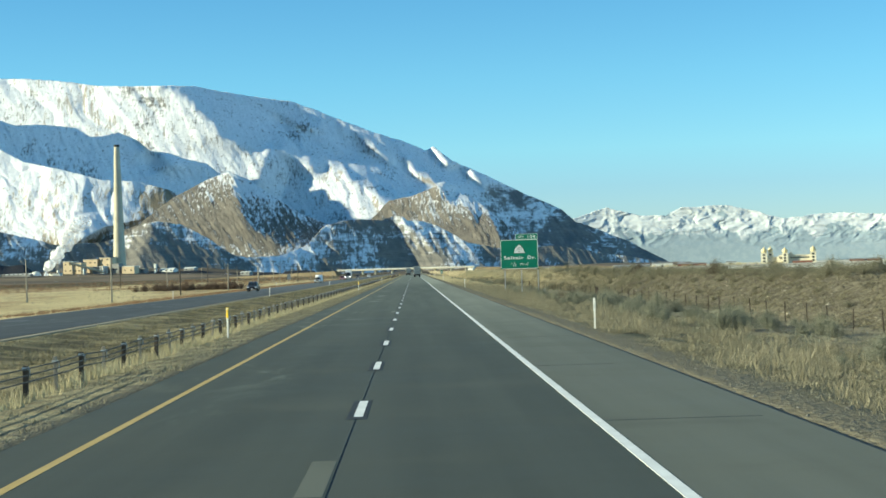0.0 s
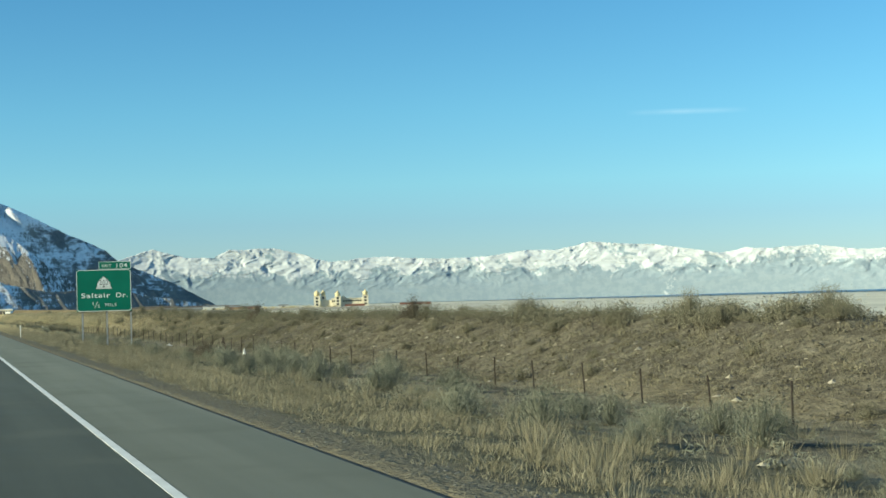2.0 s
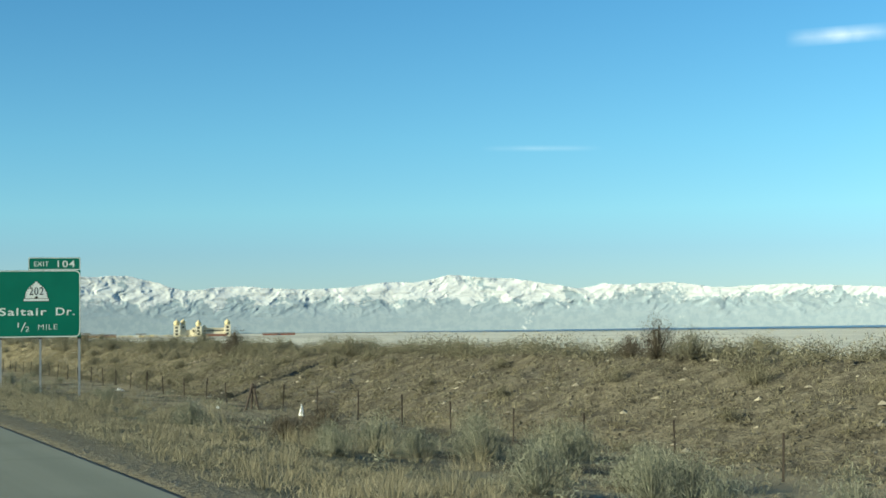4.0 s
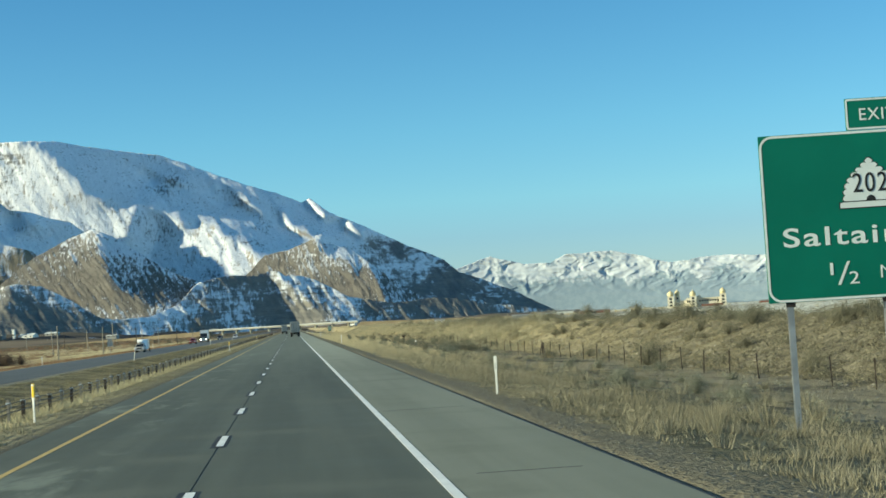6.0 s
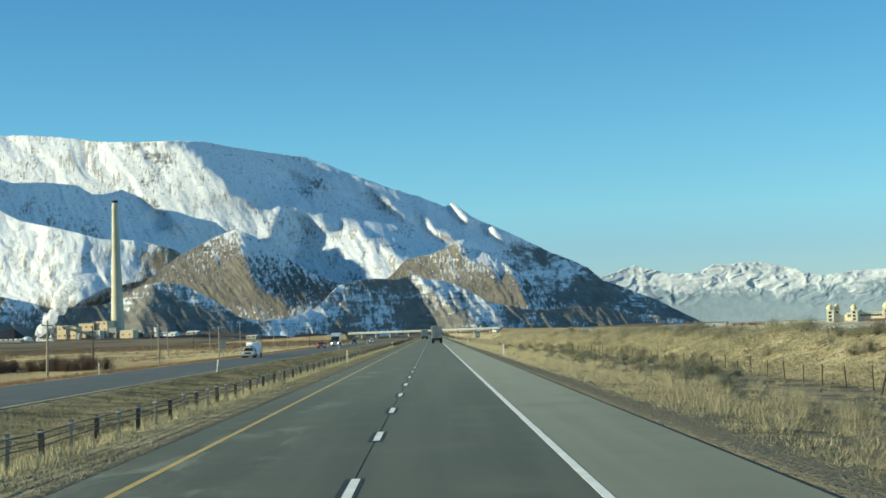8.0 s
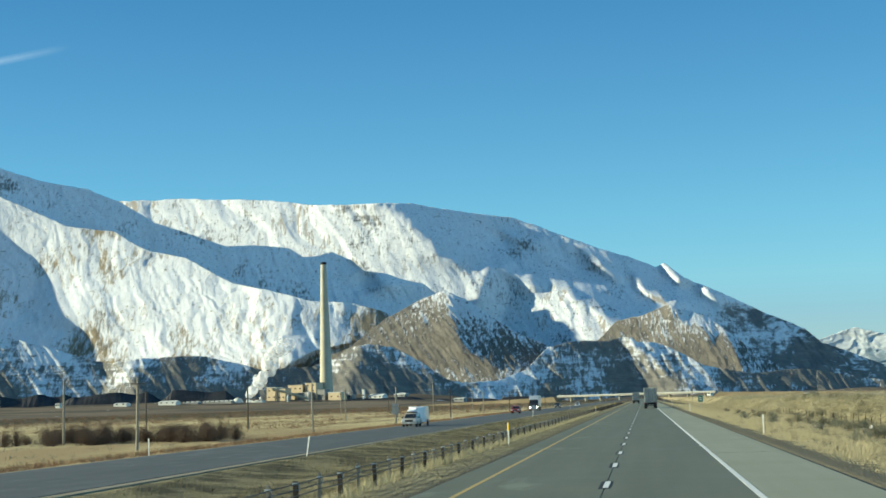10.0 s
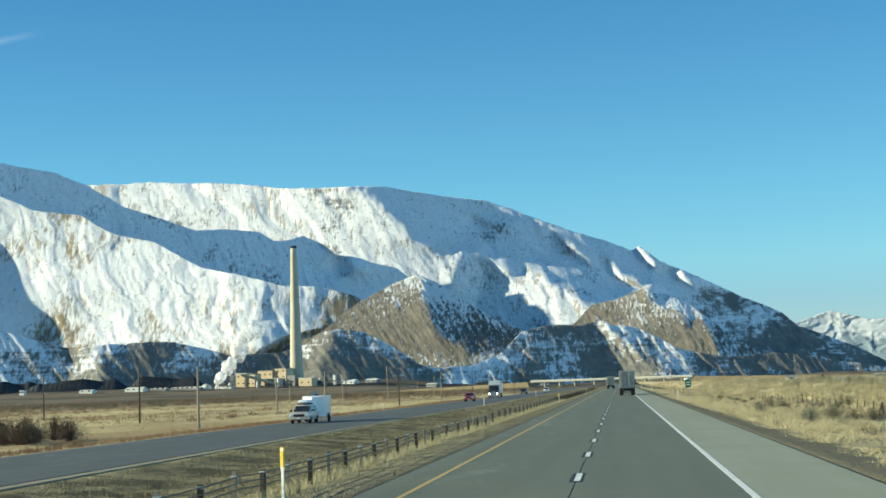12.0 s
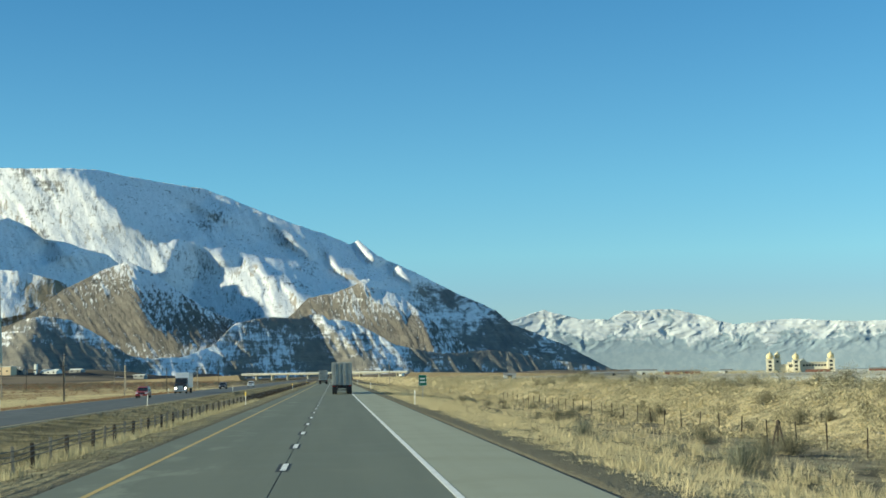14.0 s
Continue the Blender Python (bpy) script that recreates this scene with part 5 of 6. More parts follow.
def pavilion():
    """The lakeside pavilion with its onion-domed corner towers."""
    ob = thing("lakeside_pavilion", "cream pavilion with yellow onion-domed towers by the lake", "building", (457, 1905, -1.9), -14)

    def tower(px, w, h, py=0.0):
        t = part("tower", Geo().box(px - w / 2, px + w / 2, py, py + w, 0, h), CREAM, ob)
        part("cornice", Geo().box(px - w / 2 - 0.5, px + w / 2 + 0.5, py - 0.5, py + w + 0.5, h, h + 0.8), CREAM, t)
        rr = w * 0.46
        part("dome", Geo().lathe([(rr * 0.8, h + 0.8), (rr * 0.85, h + 1.6), (rr * 1.08, h + 3.0), (rr * 1.0, h + 4.4), (rr * 0.6, h + 5.8), (rr * 0.22, h + 6.8), (0.05, h + 8.2)], 18, (px, py + w / 2, 0)), GOLD_DOME, t, smooth=True)
        for q in range(3):
            part("window", Geo().box(px - w * 0.2, px + w * 0.2, py - 0.12, py + 0.1, 2.2 + q * h / 3.4, 4.4 + q * h / 3.4), DARK_GLASS, t)

    tower(-29.5, 7.5, 13.0)
    tower(-22.0, 6.0, 13.6, 6.0)
    tower(-4.5, 7.0, 12.0, -2.0)
    tower(29.0, 7.0, 13.0)
    part("hall", Geo().box(-12, 1.0, 1, 22, 0, 10.5), CREAM, ob)
    part("wing", Geo().box(1.0, 25.5, 3, 24, 0, 9.6), CREAM, ob)
    part("roof", Geo().box(0.2, 26.0, 2.2, 24.6, 9.6, 10.3), CREAM, ob)
    part("gable", Geo().add([(-1, 3, 10.3), (6, 3, 10.3), (2.5, 3, 14.2), (-1, 20, 10.3), (6, 20, 10.3), (2.5, 20, 14.2)], [(0, 1, 2), (3, 5, 4), (0, 2, 5, 3), (1, 4, 5, 2), (0, 3, 4, 1)]), CREAM, ob)
    part("link", Geo().box(-26, -12, 4, 20, 0, 8.5), CREAM, ob)
    for k in range(8):
        part("window", Geo().box(2.0 + 2.9 * k, 4.0 + 2.9 * k, 2.8, 3.2, 6.0, 8.0), DARK_GLASS, ob)
    for k in range(4):
        part("window", Geo().box(-11.2 + 1.9 * k, -10.0 + 1.9 * k, 0.8, 1.2, 5.6, 8.4), DARK_GLASS, ob)
    part("terrace_wall", Geo().box(4, 28, -6, -5.4, 0, 3.1), RED_WALL, ob, "low red painted wall")


pavilion()


def low_building(az, d, w, h, wall, label):
    x, y = d * math.sin(radians(az)), 60 + d * math.cos(radians(az))
    ob = thing("low_building", label, "building", (x, y, -1.75), -az, "far low buildings")
    part("wall", Geo().box(-w / 2, w / 2, 0, 10, 0, h), wall, ob)
    part("roof", Geo().add([(-w / 2 - 0.4, -0.4, h), (w / 2 + 0.4, -0.4, h), (w / 2 + 0.4, 10.4, h), (-w / 2 - 0.4, 10.4, h), (-w / 2 - 0.4, 5, h + 1.4), (w / 2 + 0.4, 5, h + 1.4)], [(0, 1, 5, 4), (2, 3, 4, 5), (0, 4, 3), (1, 2, 5), (0, 3, 2, 1)]), GREY_WALL, ob)
    part("door", Geo().box(-1.6, 1.6, -0.1, 0.1, 0, 2.6), DARK_GLASS, ob)


for az, d, w, h, wall, label in ((9.3, 1900, 26, 4.4, PALE_ROOF, "white far shed near the lake"), (10.4, 1850, 34, 3.0, RED_WALL, "low reddish far shed near the lake"), (11.8, 1950, 12, 3.2, PALE_ROOF, "small white far hut"),
                                 (16.6, 2000, 40, 2.4, RED_WALL, "long low reddish shed by the lake"), (8.2, 1700, 40, 2.6, GREY_WALL, "long low dark shed on the flats"), (5.0, 1500, 9, 3.0, PALE_ROOF, "small white hut on the flats")):
    low_building(az, d, w, h, wall, label)


def overpass():
    """The bridge that carries the exit road over the highway."""
    ob = thing("overpass", "long low concrete highway overpass far ahead", "bridge", (0, 2300, 0), -17)
    part("deck", Geo().box(-118, 92, 0, 11, 4.8, 6.3), CONCRETE, ob)
    part("rail", Geo().box(-118, 92, -0.2, 0.1, 6.3, 7.5), PALE_ROOF, ob, "pale bridge railing")
    for px in (-100, -80, -60, -34, -12, 10, 32, 56, 78):
        part("pier", Geo().box(px - 0.8, px + 0.8, 2, 9, -1.5, 5.0), CONCRETE, ob)
    for end, tail in ((-116, -340), (90, 330)):
        near = end + (6 if end > 0 else -6)
        g = Geo().add([(end, -9, -2), (tail, -9, -2), (end, 20, -2), (tail, 20, -2), (near, -1, 5.6), (tail * 0.97, 1, 0), (near, 12, 5.6), (tail * 0.97, 10, 0)],
                      [(0, 1, 5, 4), (2, 6, 7, 3), (0, 4, 6, 2), (4, 5, 7, 6), (1, 3, 7, 5)])
        part("ramp", g, TAN_SOIL, ob, "grassed earth ramp")


TAN_SOIL = surface("dry_earth", (0.20, 0.155, 0.09), (0.27, 0.21, 0.125), 0.05, 0.95, fine=0.6, bump=0.1)
overpass()


# ---- vehicles ----
def paint(name, colour, rough=0.3):
    m = Nodes(name)
    m.bsdf.inputs["Coat Weight"].default_value = 0.6
    m.bsdf.inputs["Coat Roughness"].default_value = 0.12
    c = m.mix(m.math("MULTIPLY", m.noise(2.5, 3.0), 0.35), colour, tuple(0.7 * k + 0.03 for k in colour))
    return m.done(c, rough, spec=0.5)


TYRE = surface("tyre_rubber", (0.018, 0.018, 0.018), (0.03, 0.03, 0.03), 4.0, 0.9, bump=0.1)
RIM = surface("alloy_rim", (0.45, 0.45, 0.46), (0.55, 0.55, 0.56), 4.0, 0.35, 0.8, bump=0.0)
BLACK_TRIM = surface("black_trim", (0.018, 0.018, 0.02), (0.03, 0.03, 0.032), 3.0, 0.5, bump=0.0)
LAMP_LENS = surface("lamp_lens", (0.75, 0.76, 0.78), (0.82, 0.82, 0.84), 3.0, 0.15, bump=0.0, spec=0.7)
TAIL_RED = surface("red_tail_lens", (0.25, 0.01, 0.01), (0.32, 0.015, 0.012), 3.0, 0.25, bump=0.0)
TRAILER_GREY = surface("dusty_white_trailer", (0.31, 0.315, 0.29), (0.39, 0.395, 0.36), 0.8, 0.5, bump=0.03, fine=6.0)
SILVER, WHITE_CAR, RED_CAR, BLACK_CAR, WHITE_BOX = paint("tan_silver_paint", (0.46, 0.43, 0.37)), paint("white_paint", (0.72, 0.72, 0.71)), paint("red_paint", (0.28, 0.02, 0.015)), paint("black_paint", (0.02, 0.02, 0.022)), paint("white_panel_paint", (0.76, 0.77, 0.78))
HEADLIGHT = bpy.data.materials.new("headlight_on")
HEADLIGHT.use_nodes = True
HEADLIGHT.node_tree.nodes["Principled BSDF"].inputs["Emission Color"].default_value = (1, 0.94, 0.82, 1)
HEADLIGHT.node_tree.nodes["Principled BSDF"].inputs["Emission Strength"].default_value = 6.0


def wheel(parent, x, y, r, w, side):
    t = part("wheel", Geo(), None, parent)
    t.data.materials.append(TYRE)
    t.location = (x, y, r)
    prof = [(r * 0.62, -w / 2), (r * 0.93, -w / 2), (r, -w * 0.36), (r, w * 0.36), (r * 0.93, w / 2), (r * 0.62, w / 2)]
    tyre = Geo().lathe(prof, 24)
    tyre.v = [(pz, px, py) for px, py, pz in tyre.v]
    part("tyre", tyre, TYRE, t)
    rim = Geo().lathe([(r * 0.63, -w * 0.42), (r * 0.6, -w * 0.3), (r * 0.2, -w * 0.36), (r * 0.18, -w * 0.44), (0.01, -w * 0.44)], 20)
    rim.v = [(-side * pz, px, py) for px, py, pz in rim.v]
    part("rim", rim, RIM, t)
    return t


def car(name, label, x, y, z, body_mat, shape, lights_on=False, turn=0.0):
    """A road vehicle whose front looks towards -y. shape: suv or pickup."""
    ob = thing(name, label, "truck" if shape == "pickup" else "car", (x, y, z), turn)
    lower = [(-2.36, 0.34), (-2.44, 0.45), (-2.45, 0.66), (-2.36, 0.90), (-1.30, 1.06), (2.28, 1.08), (2.42, 0.98), (2.45, 0.50), (2.38, 0.34)]
    part("body", Geo().prism(lower, -0.92, 0.92), body_mat, ob, bevel=0.07, smooth=True)
    cab = [(-1.38, 1.02), (-0.60, 1.60), (-0.25, 1.70), (1.85, 1.72), (2.10, 1.62), (2.34, 1.04)] if shape == "suv" else [(-1.38, 1.02), (-0.60, 1.62), (-0.25, 1.72), (0.75, 1.72), (1.0, 1.62), (1.1, 1.04)]
    g = Geo().prism(cab, -0.80, 0.80)
    g.v = [(px * (1.05 if pz < 1.1 else 0.88), py, pz) for px, py, pz in g.v]
    part("cabin", g, body_mat, ob, bevel=0.05, smooth=True)
    part("windscreen", Geo().add([(-0.74, -1.345, 1.09), (0.74, -1.345, 1.09), (0.63, -0.66, 1.575), (-0.63, -0.66, 1.575), (-0.74, -1.31, 1.07), (0.74, -1.31, 1.07), (0.63, -0.63, 1.55), (-0.63, -0.63, 1.55)],
                                 [(0, 1, 2, 3), (7, 6, 5, 4), (0, 4, 5, 1), (1, 5, 6, 2), (2, 6, 7, 3), (3, 7, 4, 0)]), DARK_GLASS, ob)
    ends = ((-0.95, 0.05), (0.15, 1.0), (1.1, 1.9)) if shape == "suv" else ((-0.95, 0.0), (0.1, 0.85))
    for s in (-1, 1):
        for a, b in ends:
            lean = 0.30 if a < -0.5 else 0.0
            part("side_window", Geo().add([(s * 0.862, a, 1.12), (s * 0.862, b, 1.12), (s * 0.735, b, 1.56), (s * 0.735, a + lean, 1.56), (s * 0.83, a, 1.12), (s * 0.83, b, 1.12), (s * 0.70, b, 1.56), (s * 0.70, a + lean, 1.56)],
                                          [(0, 1, 2, 3), (7, 6, 5, 4), (0, 4, 5, 1), (1, 5, 6, 2), (2, 6, 7, 3), (3, 7, 4, 0)]), DARK_GLASS, ob)
        part("headlight", Geo().box(s * 0.70 - 0.17, s * 0.70 + 0.17, -2.47, -2.38, 0.68, 0.86), HEADLIGHT if lights_on else LAMP_LENS, ob, bevel=0.02)
        part("mirror", Geo().box(s * 1.02 - 0.10, s * 1.02 + 0.10, -0.98, -0.82, 1.08, 1.24), BLACK_TRIM, ob, bevel=0.03)
        part("tail_lamp", Geo().box(s * 0.84 - 0.07, s * 0.84 + 0.07, 2.40, 2.47, 0.72, 1.0), TAIL_RED, ob)
        part("door_handle", Geo().box(s * 0.93 - 0.015, s * 0.93 + 0.015, -0.1, 0.08, 0.93, 0.96), BLACK_TRIM, ob)
        part("fog_lamp", Geo().box(s * 0.62 - 0.08, s * 0.62 + 0.08, -2.475, -2.42, 0.45, 0.53), LAMP_LENS, ob)
        for wy in (-1.48, 1.45):
            wheel(ob, s * 0.80, wy, 0.37, 0.24, s)
    part("grille", Geo().box(-0.48, 0.48, -2.475, -2.40, 0.62, 0.86), BLACK_TRIM, ob)
    part("bumper", Geo().box(-0.93, 0.93, -2.52, -2.36, 0.36, 0.58), BLACK_TRIM if shape == "pickup" else body_mat, ob, bevel=0.04)
    part("plate", Geo().box(-0.16, 0.16, -2.54, -2.515, 0.42, 0.54), LAMP_LENS, ob)
    return ob


def cargo_trailer(x, y, z, turn):
    ob = thing("cargo_trailer", "white enclosed cargo trailer hitched behind the car", "trailer", (x, y, z), turn)
    part("box", Geo().box(-1.02, 1.02, 0.6, 4.3, 0.48, 2.45), WHITE_BOX, ob, bevel=0.05)
    part("nose", Geo().add([(-1.0, 0.6, 0.5), (1.0, 0.6, 0.5), (0.0, 0.0, 0.5), (-1.0, 0.6, 2.40), (1.0, 0.6, 2.40), (0.0, 0.05, 2.30)], [(0, 1, 2), (3, 5, 4), (0, 2, 5, 3), (2, 1, 4, 5), (1, 0, 3, 4)]), WHITE_BOX, ob)
    part("trim_rail", Geo().box(-1.04, 1.04, 0.58, 4.32, 0.44, 0.53), RIM, ob)
    part("roof_vent", Geo().box(-0.2, 0.2, 2.2, 2.6, 2.45, 2.58), BLACK_TRIM, ob)
    part("drawbar", Geo().tube((0, -0.8, 0.45), (0, 0.8, 0.45), 0.05, n=6), BLACK_TRIM, ob)
    for s in (-1, 1):
        part("fender", Geo().box(s * 1.12 - 0.11, s * 1.12 + 0.11, 2.1, 3.1, 0.72, 0.78), BLACK_TRIM, ob, bevel=0.02)
        wheel(ob, s * 1.1, 2.6, 0.34, 0.2, s)


suv = car("station_wagon", "tan silver estate car with white roof box, headlight on", -28.9, 470.5, -0.474, SILVER, "suv")
part("roof_box", Geo().prism([(-0.5, 1.80), (-0.6, 1.92), (-0.35, 2.10), (1.4, 2.12), (1.6, 1.95), (1.55, 1.80)], -0.45, 0.45), WHITE_BOX, suv, "white roof box", bevel=0.06, smooth=True)
part("roof_bar", Geo().box(-0.6, 0.6, -0.1, 0.0, 1.70, 1.80), BLACK_TRIM, suv)
part("roof_bar", Geo().box(-0.6, 0.6, 1.1, 1.2, 1.70, 1.80), BLACK_TRIM, suv)
cargo_trailer(-28.8, 473.7, -0.474, 0)
car("pickup_truck", "dark pickup truck on the opposite carriageway", -28.8, 280.0, -0.474, BLACK_CAR, "pickup")
car("red_car", "red car on the dark opposite carriageway", -28.6, 628.0, -0.474, RED_CAR, "suv")
car("dark_car", "dark car far along the opposite carriageway", -28.6, 800.0, -0.474, BLACK_CAR, "suv")
car("white_car", "pale car far along the opposite carriageway", -24.6, 860.0, -0.474, WHITE_CAR, "suv")


def semi_trailer(x, y, z, grey, turn=0.0, name="semi_trailer_truck", label="semi truck with dusty white box trailer, seen from behind"):
    """Rear towards -y."""
    ob = thing(name, label, "truck", (x, y, z), turn)
    part("trailer_body", Geo().box(-1.29, 1.29, 0.08, 14.6, 1.15, 4.08), grey, ob, bevel=0.03)
    for s in (-1, 1):
        d = part("rear_door", Geo().box(s * 0.645 - 0.60, s * 0.645 + 0.60, 0.0, 0.075, 1.25, 3.98), grey, ob, bevel=0.015)
        for q in (-0.25, 0.3):
            part("lock_rod", Geo().tube((s * 0.645 + q, -0.03, 1.25), (s * 0.645 + q, -0.03, 3.95), 0.018, n=6), BLACK_TRIM, d)
        for q in (1.6, 2.6, 3.6):
            part("hinge", Geo().box(s * 1.26 - 0.08, s * 1.26 + 0.08, -0.03, 0.0, q, q + 0.06), STEEL, d)
        part("tail_lamp", Geo().box(s * 1.05 - 0.14, s * 1.05 + 0.14, -0.02, 0.04, 1.02, 1.12), TAIL_RED, ob)
        part("mud_flap", Geo().box(s * 0.92 - 0.30, s * 0.92 + 0.30, 0.25, 0.27, 0.22, 0.98), BLACK_TRIM, ob)
        part("guard_post", Geo().box(s * 0.55 - 0.05, s * 0.55 + 0.05, 0.0, 0.08, 0.55, 1.15), BLACK_TRIM, ob)
        for wy in (0.95, 2.25, 12.3, 13.6):
            for q in (0.80, 1.12):
                wheel(ob, s * q, wy, 0.50, 0.27, s)
        part("skirt", Geo().box(s * 1.26 - 0.02, s * 1.26 + 0.02, 4.0, 11.0, 0.45, 1.15), grey, ob)
    part("bumper", Geo().box(-1.2, 1.2, -0.02, 0.08, 0.48, 0.60), BLACK_TRIM, ob, "black underride guard")
    part("sill", Geo().box(-1.29, 1.29, -0.01, 0.1, 1.0, 1.16), BLACK_TRIM, ob)
    part("chassis", Geo().box(-0.5, 0.5, 0.3, 19.0, 0.75, 1.0), BLACK_TRIM, ob)
    part("cab", Geo().prism([(15.2, 0.7), (15.2, 3.9), (17.4, 3.6), (18.0, 2.2), (19.8, 1.9), (19.9, 0.6)], -1.2, 1.2), WHITE_CAR, ob, bevel=0.08)
    for s in (-1, 1):
        wheel(ob, s * 1.0, 18.7, 0.50, 0.28, s)
        part("cab_mirror", Geo().box(s * 1.42 - 0.12, s * 1.42 + 0.12, 17.5, 17.6, 1.9, 2.7), BLACK_TRIM, ob)


semi_trailer(1.12, 590.0, 0.0, TRAILER_GREY)
semi_trailer(-3.1, 860.0, 0.0, TRAILER_GREY, label="far semi truck with dusty white trailer in the passing lane")


def oncoming_truck(x, y, z):
    ob = thing("box_truck", "white truck with headlights on, opposite carriageway", "truck", (x, y, z))
    part("cab", Geo().prism([(-0.2, 0.55), (-0.3, 1.5), (-0.1, 1.75), (1.0, 1.9), (1.5, 2.9), (2.9, 3.0), (2.9, 0.55)], -1.15, 1.15), BLACK_CAR, ob, bevel=0.07)
    part("windscreen", Geo().add([(-1.0, 1.0, 1.98), (1.0, 1.0, 1.98), (0.95, 1.42, 2.75), (-0.95, 1.42, 2.75)], [(0, 1, 2, 3)]), DARK_GLASS, ob)
    part("cargo_box", Geo().box(-1.28, 1.28, 3.1, 12.0, 1.1, 4.0), WHITE_BOX, ob, bevel=0.04)
    part("bumper", Geo().box(-1.2, 1.2, -0.42, -0.2, 0.4, 0.8), RIM, ob, bevel=0.03)
    part("grille", Geo().box(-0.5, 0.5, -0.36, -0.28, 0.85, 1.5), RIM, ob)
    for s in (-1, 1):
        part("headlight", Geo().box(s * 0.9 - 0.18, s * 0.9 + 0.18, -0.36, -0.24, 0.9, 1.15), HEADLIGHT, ob)
        for wy in (0.8, 9.5, 10.8):
            wheel(ob, s * 1.02, wy, 0.5, 0.3, s)


oncoming_truck(-29.0, 690.0, -0.474)


# ---- dry grass, scrub and stones ----
def plant_material(name, a, b, c, rough=0.9, far_pale=True):
    m = Nodes(name)
    k = m.island()
    col = m.mix(m.step(k, 0.1, 0.75), a, b)
    col = m.mix(m.step(k, 0.72, 1.0), col, c)
    col = m.mix(m.math("MULTIPLY", m.step(m.noise(0.35, 3.0), 0.4, 0.7), 0.45), col, tuple(0.62 * q for q in a))
    # Plants right of the road lifted to a paler tan beyond y 210.
    if far_pale:
        stretch = m.math("MULTIPLY", m.step(m.axis(1), 210, 370), m.step(m.axis(0), -2, 7))
        col = m.mix(m.math("MULTIPLY", stretch, 0.62), col, (0.60, 0.505, 0.30))
    return m.done(col, rough, spec=0.12)


GOLD_GRASS = plant_material("dry_gold_grass", (0.165, 0.148, 0.098), (0.255, 0.23, 0.155), (0.36, 0.33, 0.235))
GREY_GRASS = plant_material("dull_dry_grass", (0.13, 0.117, 0.075), (0.205, 0.187, 0.122), (0.30, 0.275, 0.185))
BARRIER_GRASS = plant_material("pale_uncut_grass", (0.33, 0.285, 0.17), (0.45, 0.395, 0.24), (0.55, 0.49, 0.32), far_pale=False)
SHORN_GRASS = plant_material("short_tan_grass", (0.19, 0.165, 0.10), (0.29, 0.255, 0.16), (0.40, 0.36, 0.235), far_pale=False)
MEDIAN_GRASS = plant_material("matted_median_grass", (0.135, 0.118, 0.066), (0.225, 0.195, 0.112), (0.33, 0.29, 0.175), far_pale=False)
SAGE = plant_material("grey_green_sagebrush", (0.13, 0.136, 0.10), (0.20, 0.205, 0.152), (0.29, 0.29, 0.22), far_pale=False)
BARE_SCRUB = plant_material("leafless_scrub", (0.105, 0.094, 0.062), (0.165, 0.15, 0.10), (0.24, 0.22, 0.155))
BUSH_SCRUB = plant_material("pale_scrub_bush", (0.115, 0.108, 0.072), (0.18, 0.168, 0.116), (0.265, 0.247, 0.175), far_pale=False)
CROWN_SCRUB = plant_material("grey_gold_brush", (0.235, 0.213, 0.135), (0.36, 0.328, 0.215), (0.48, 0.44, 0.30), far_pale=False)
DARK_SCRUB = plant_material("dark_leafless_bush", (0.062, 0.052, 0.038), (0.10, 0.085, 0.062), (0.16, 0.138, 0.10), far_pale=False)
THICKET = plant_material("red_brown_thicket", (0.075, 0.052, 0.038), (0.125, 0.088, 0.064), (0.19, 0.138, 0.10), far_pale=False)
RED_REED = plant_material("red_brown_reed", (0.17, 0.095, 0.055), (0.25, 0.155, 0.09), (0.34, 0.24, 0.14), far_pale=False)


def blades(x, y, tall, lean, per, spread, width, rng, straight):
    """Tufts of thin blades, bent over at the tip or straight."""
    n = len(x) * per
    cx, cy, h = np.repeat(x, per), np.repeat(y, per), np.repeat(tall, per) * rng.uniform(0.55, 1.1, n)
    ang, rad = rng.uniform(0, 2 * np.pi, n), np.repeat(spread, per) * np.sqrt(rng.uniform(0, 1, n))
    bx, by = cx + rad * np.cos(ang), cy + rad * np.sin(ang)
    bz = ground_height(cx, cy) - 0.03
    out = rng.uniform(0.1, 1.0, n) * lean
    mx, my, mz = bx + np.cos(ang) * out * h * 0.35, by + np.sin(ang) * out * h * 0.35, bz + h * 0.62
    tx, ty, tz = bx + np.cos(ang) * out * h, by + np.sin(ang) * out * h, bz + h * (1 - 0.25 * out)
    f = rng.uniform(0, 2 * np.pi, n)
    wx, wy = np.cos(f) * width * 0.5, np.sin(f) * width * 0.5
    if straight:
        v = np.stack([np.stack([bx - wx, by - wy, bz], -1), np.stack([bx + wx, by + wy, bz], -1), np.stack([tx, ty, tz], -1)], 1).reshape(-1, 3)
        return v, np.zeros((0, 4), int), np.arange(3 * n).reshape(-1, 3)
    v = np.stack([np.stack([bx - wx, by - wy, bz], -1), np.stack([bx + wx, by + wy, bz], -1), np.stack([mx + wx * 0.8, my + wy * 0.8, mz], -1), np.stack([mx - wx * 0.8, my - wy * 0.8, mz], -1), np.stack([tx, ty, tz], -1)], 1).reshape(-1, 3)
    k = np.arange(n)[:, None] * 5
    return v, (k + np.array([[0, 1, 2, 3]])), (k + np.array([[3, 2, 4]]))


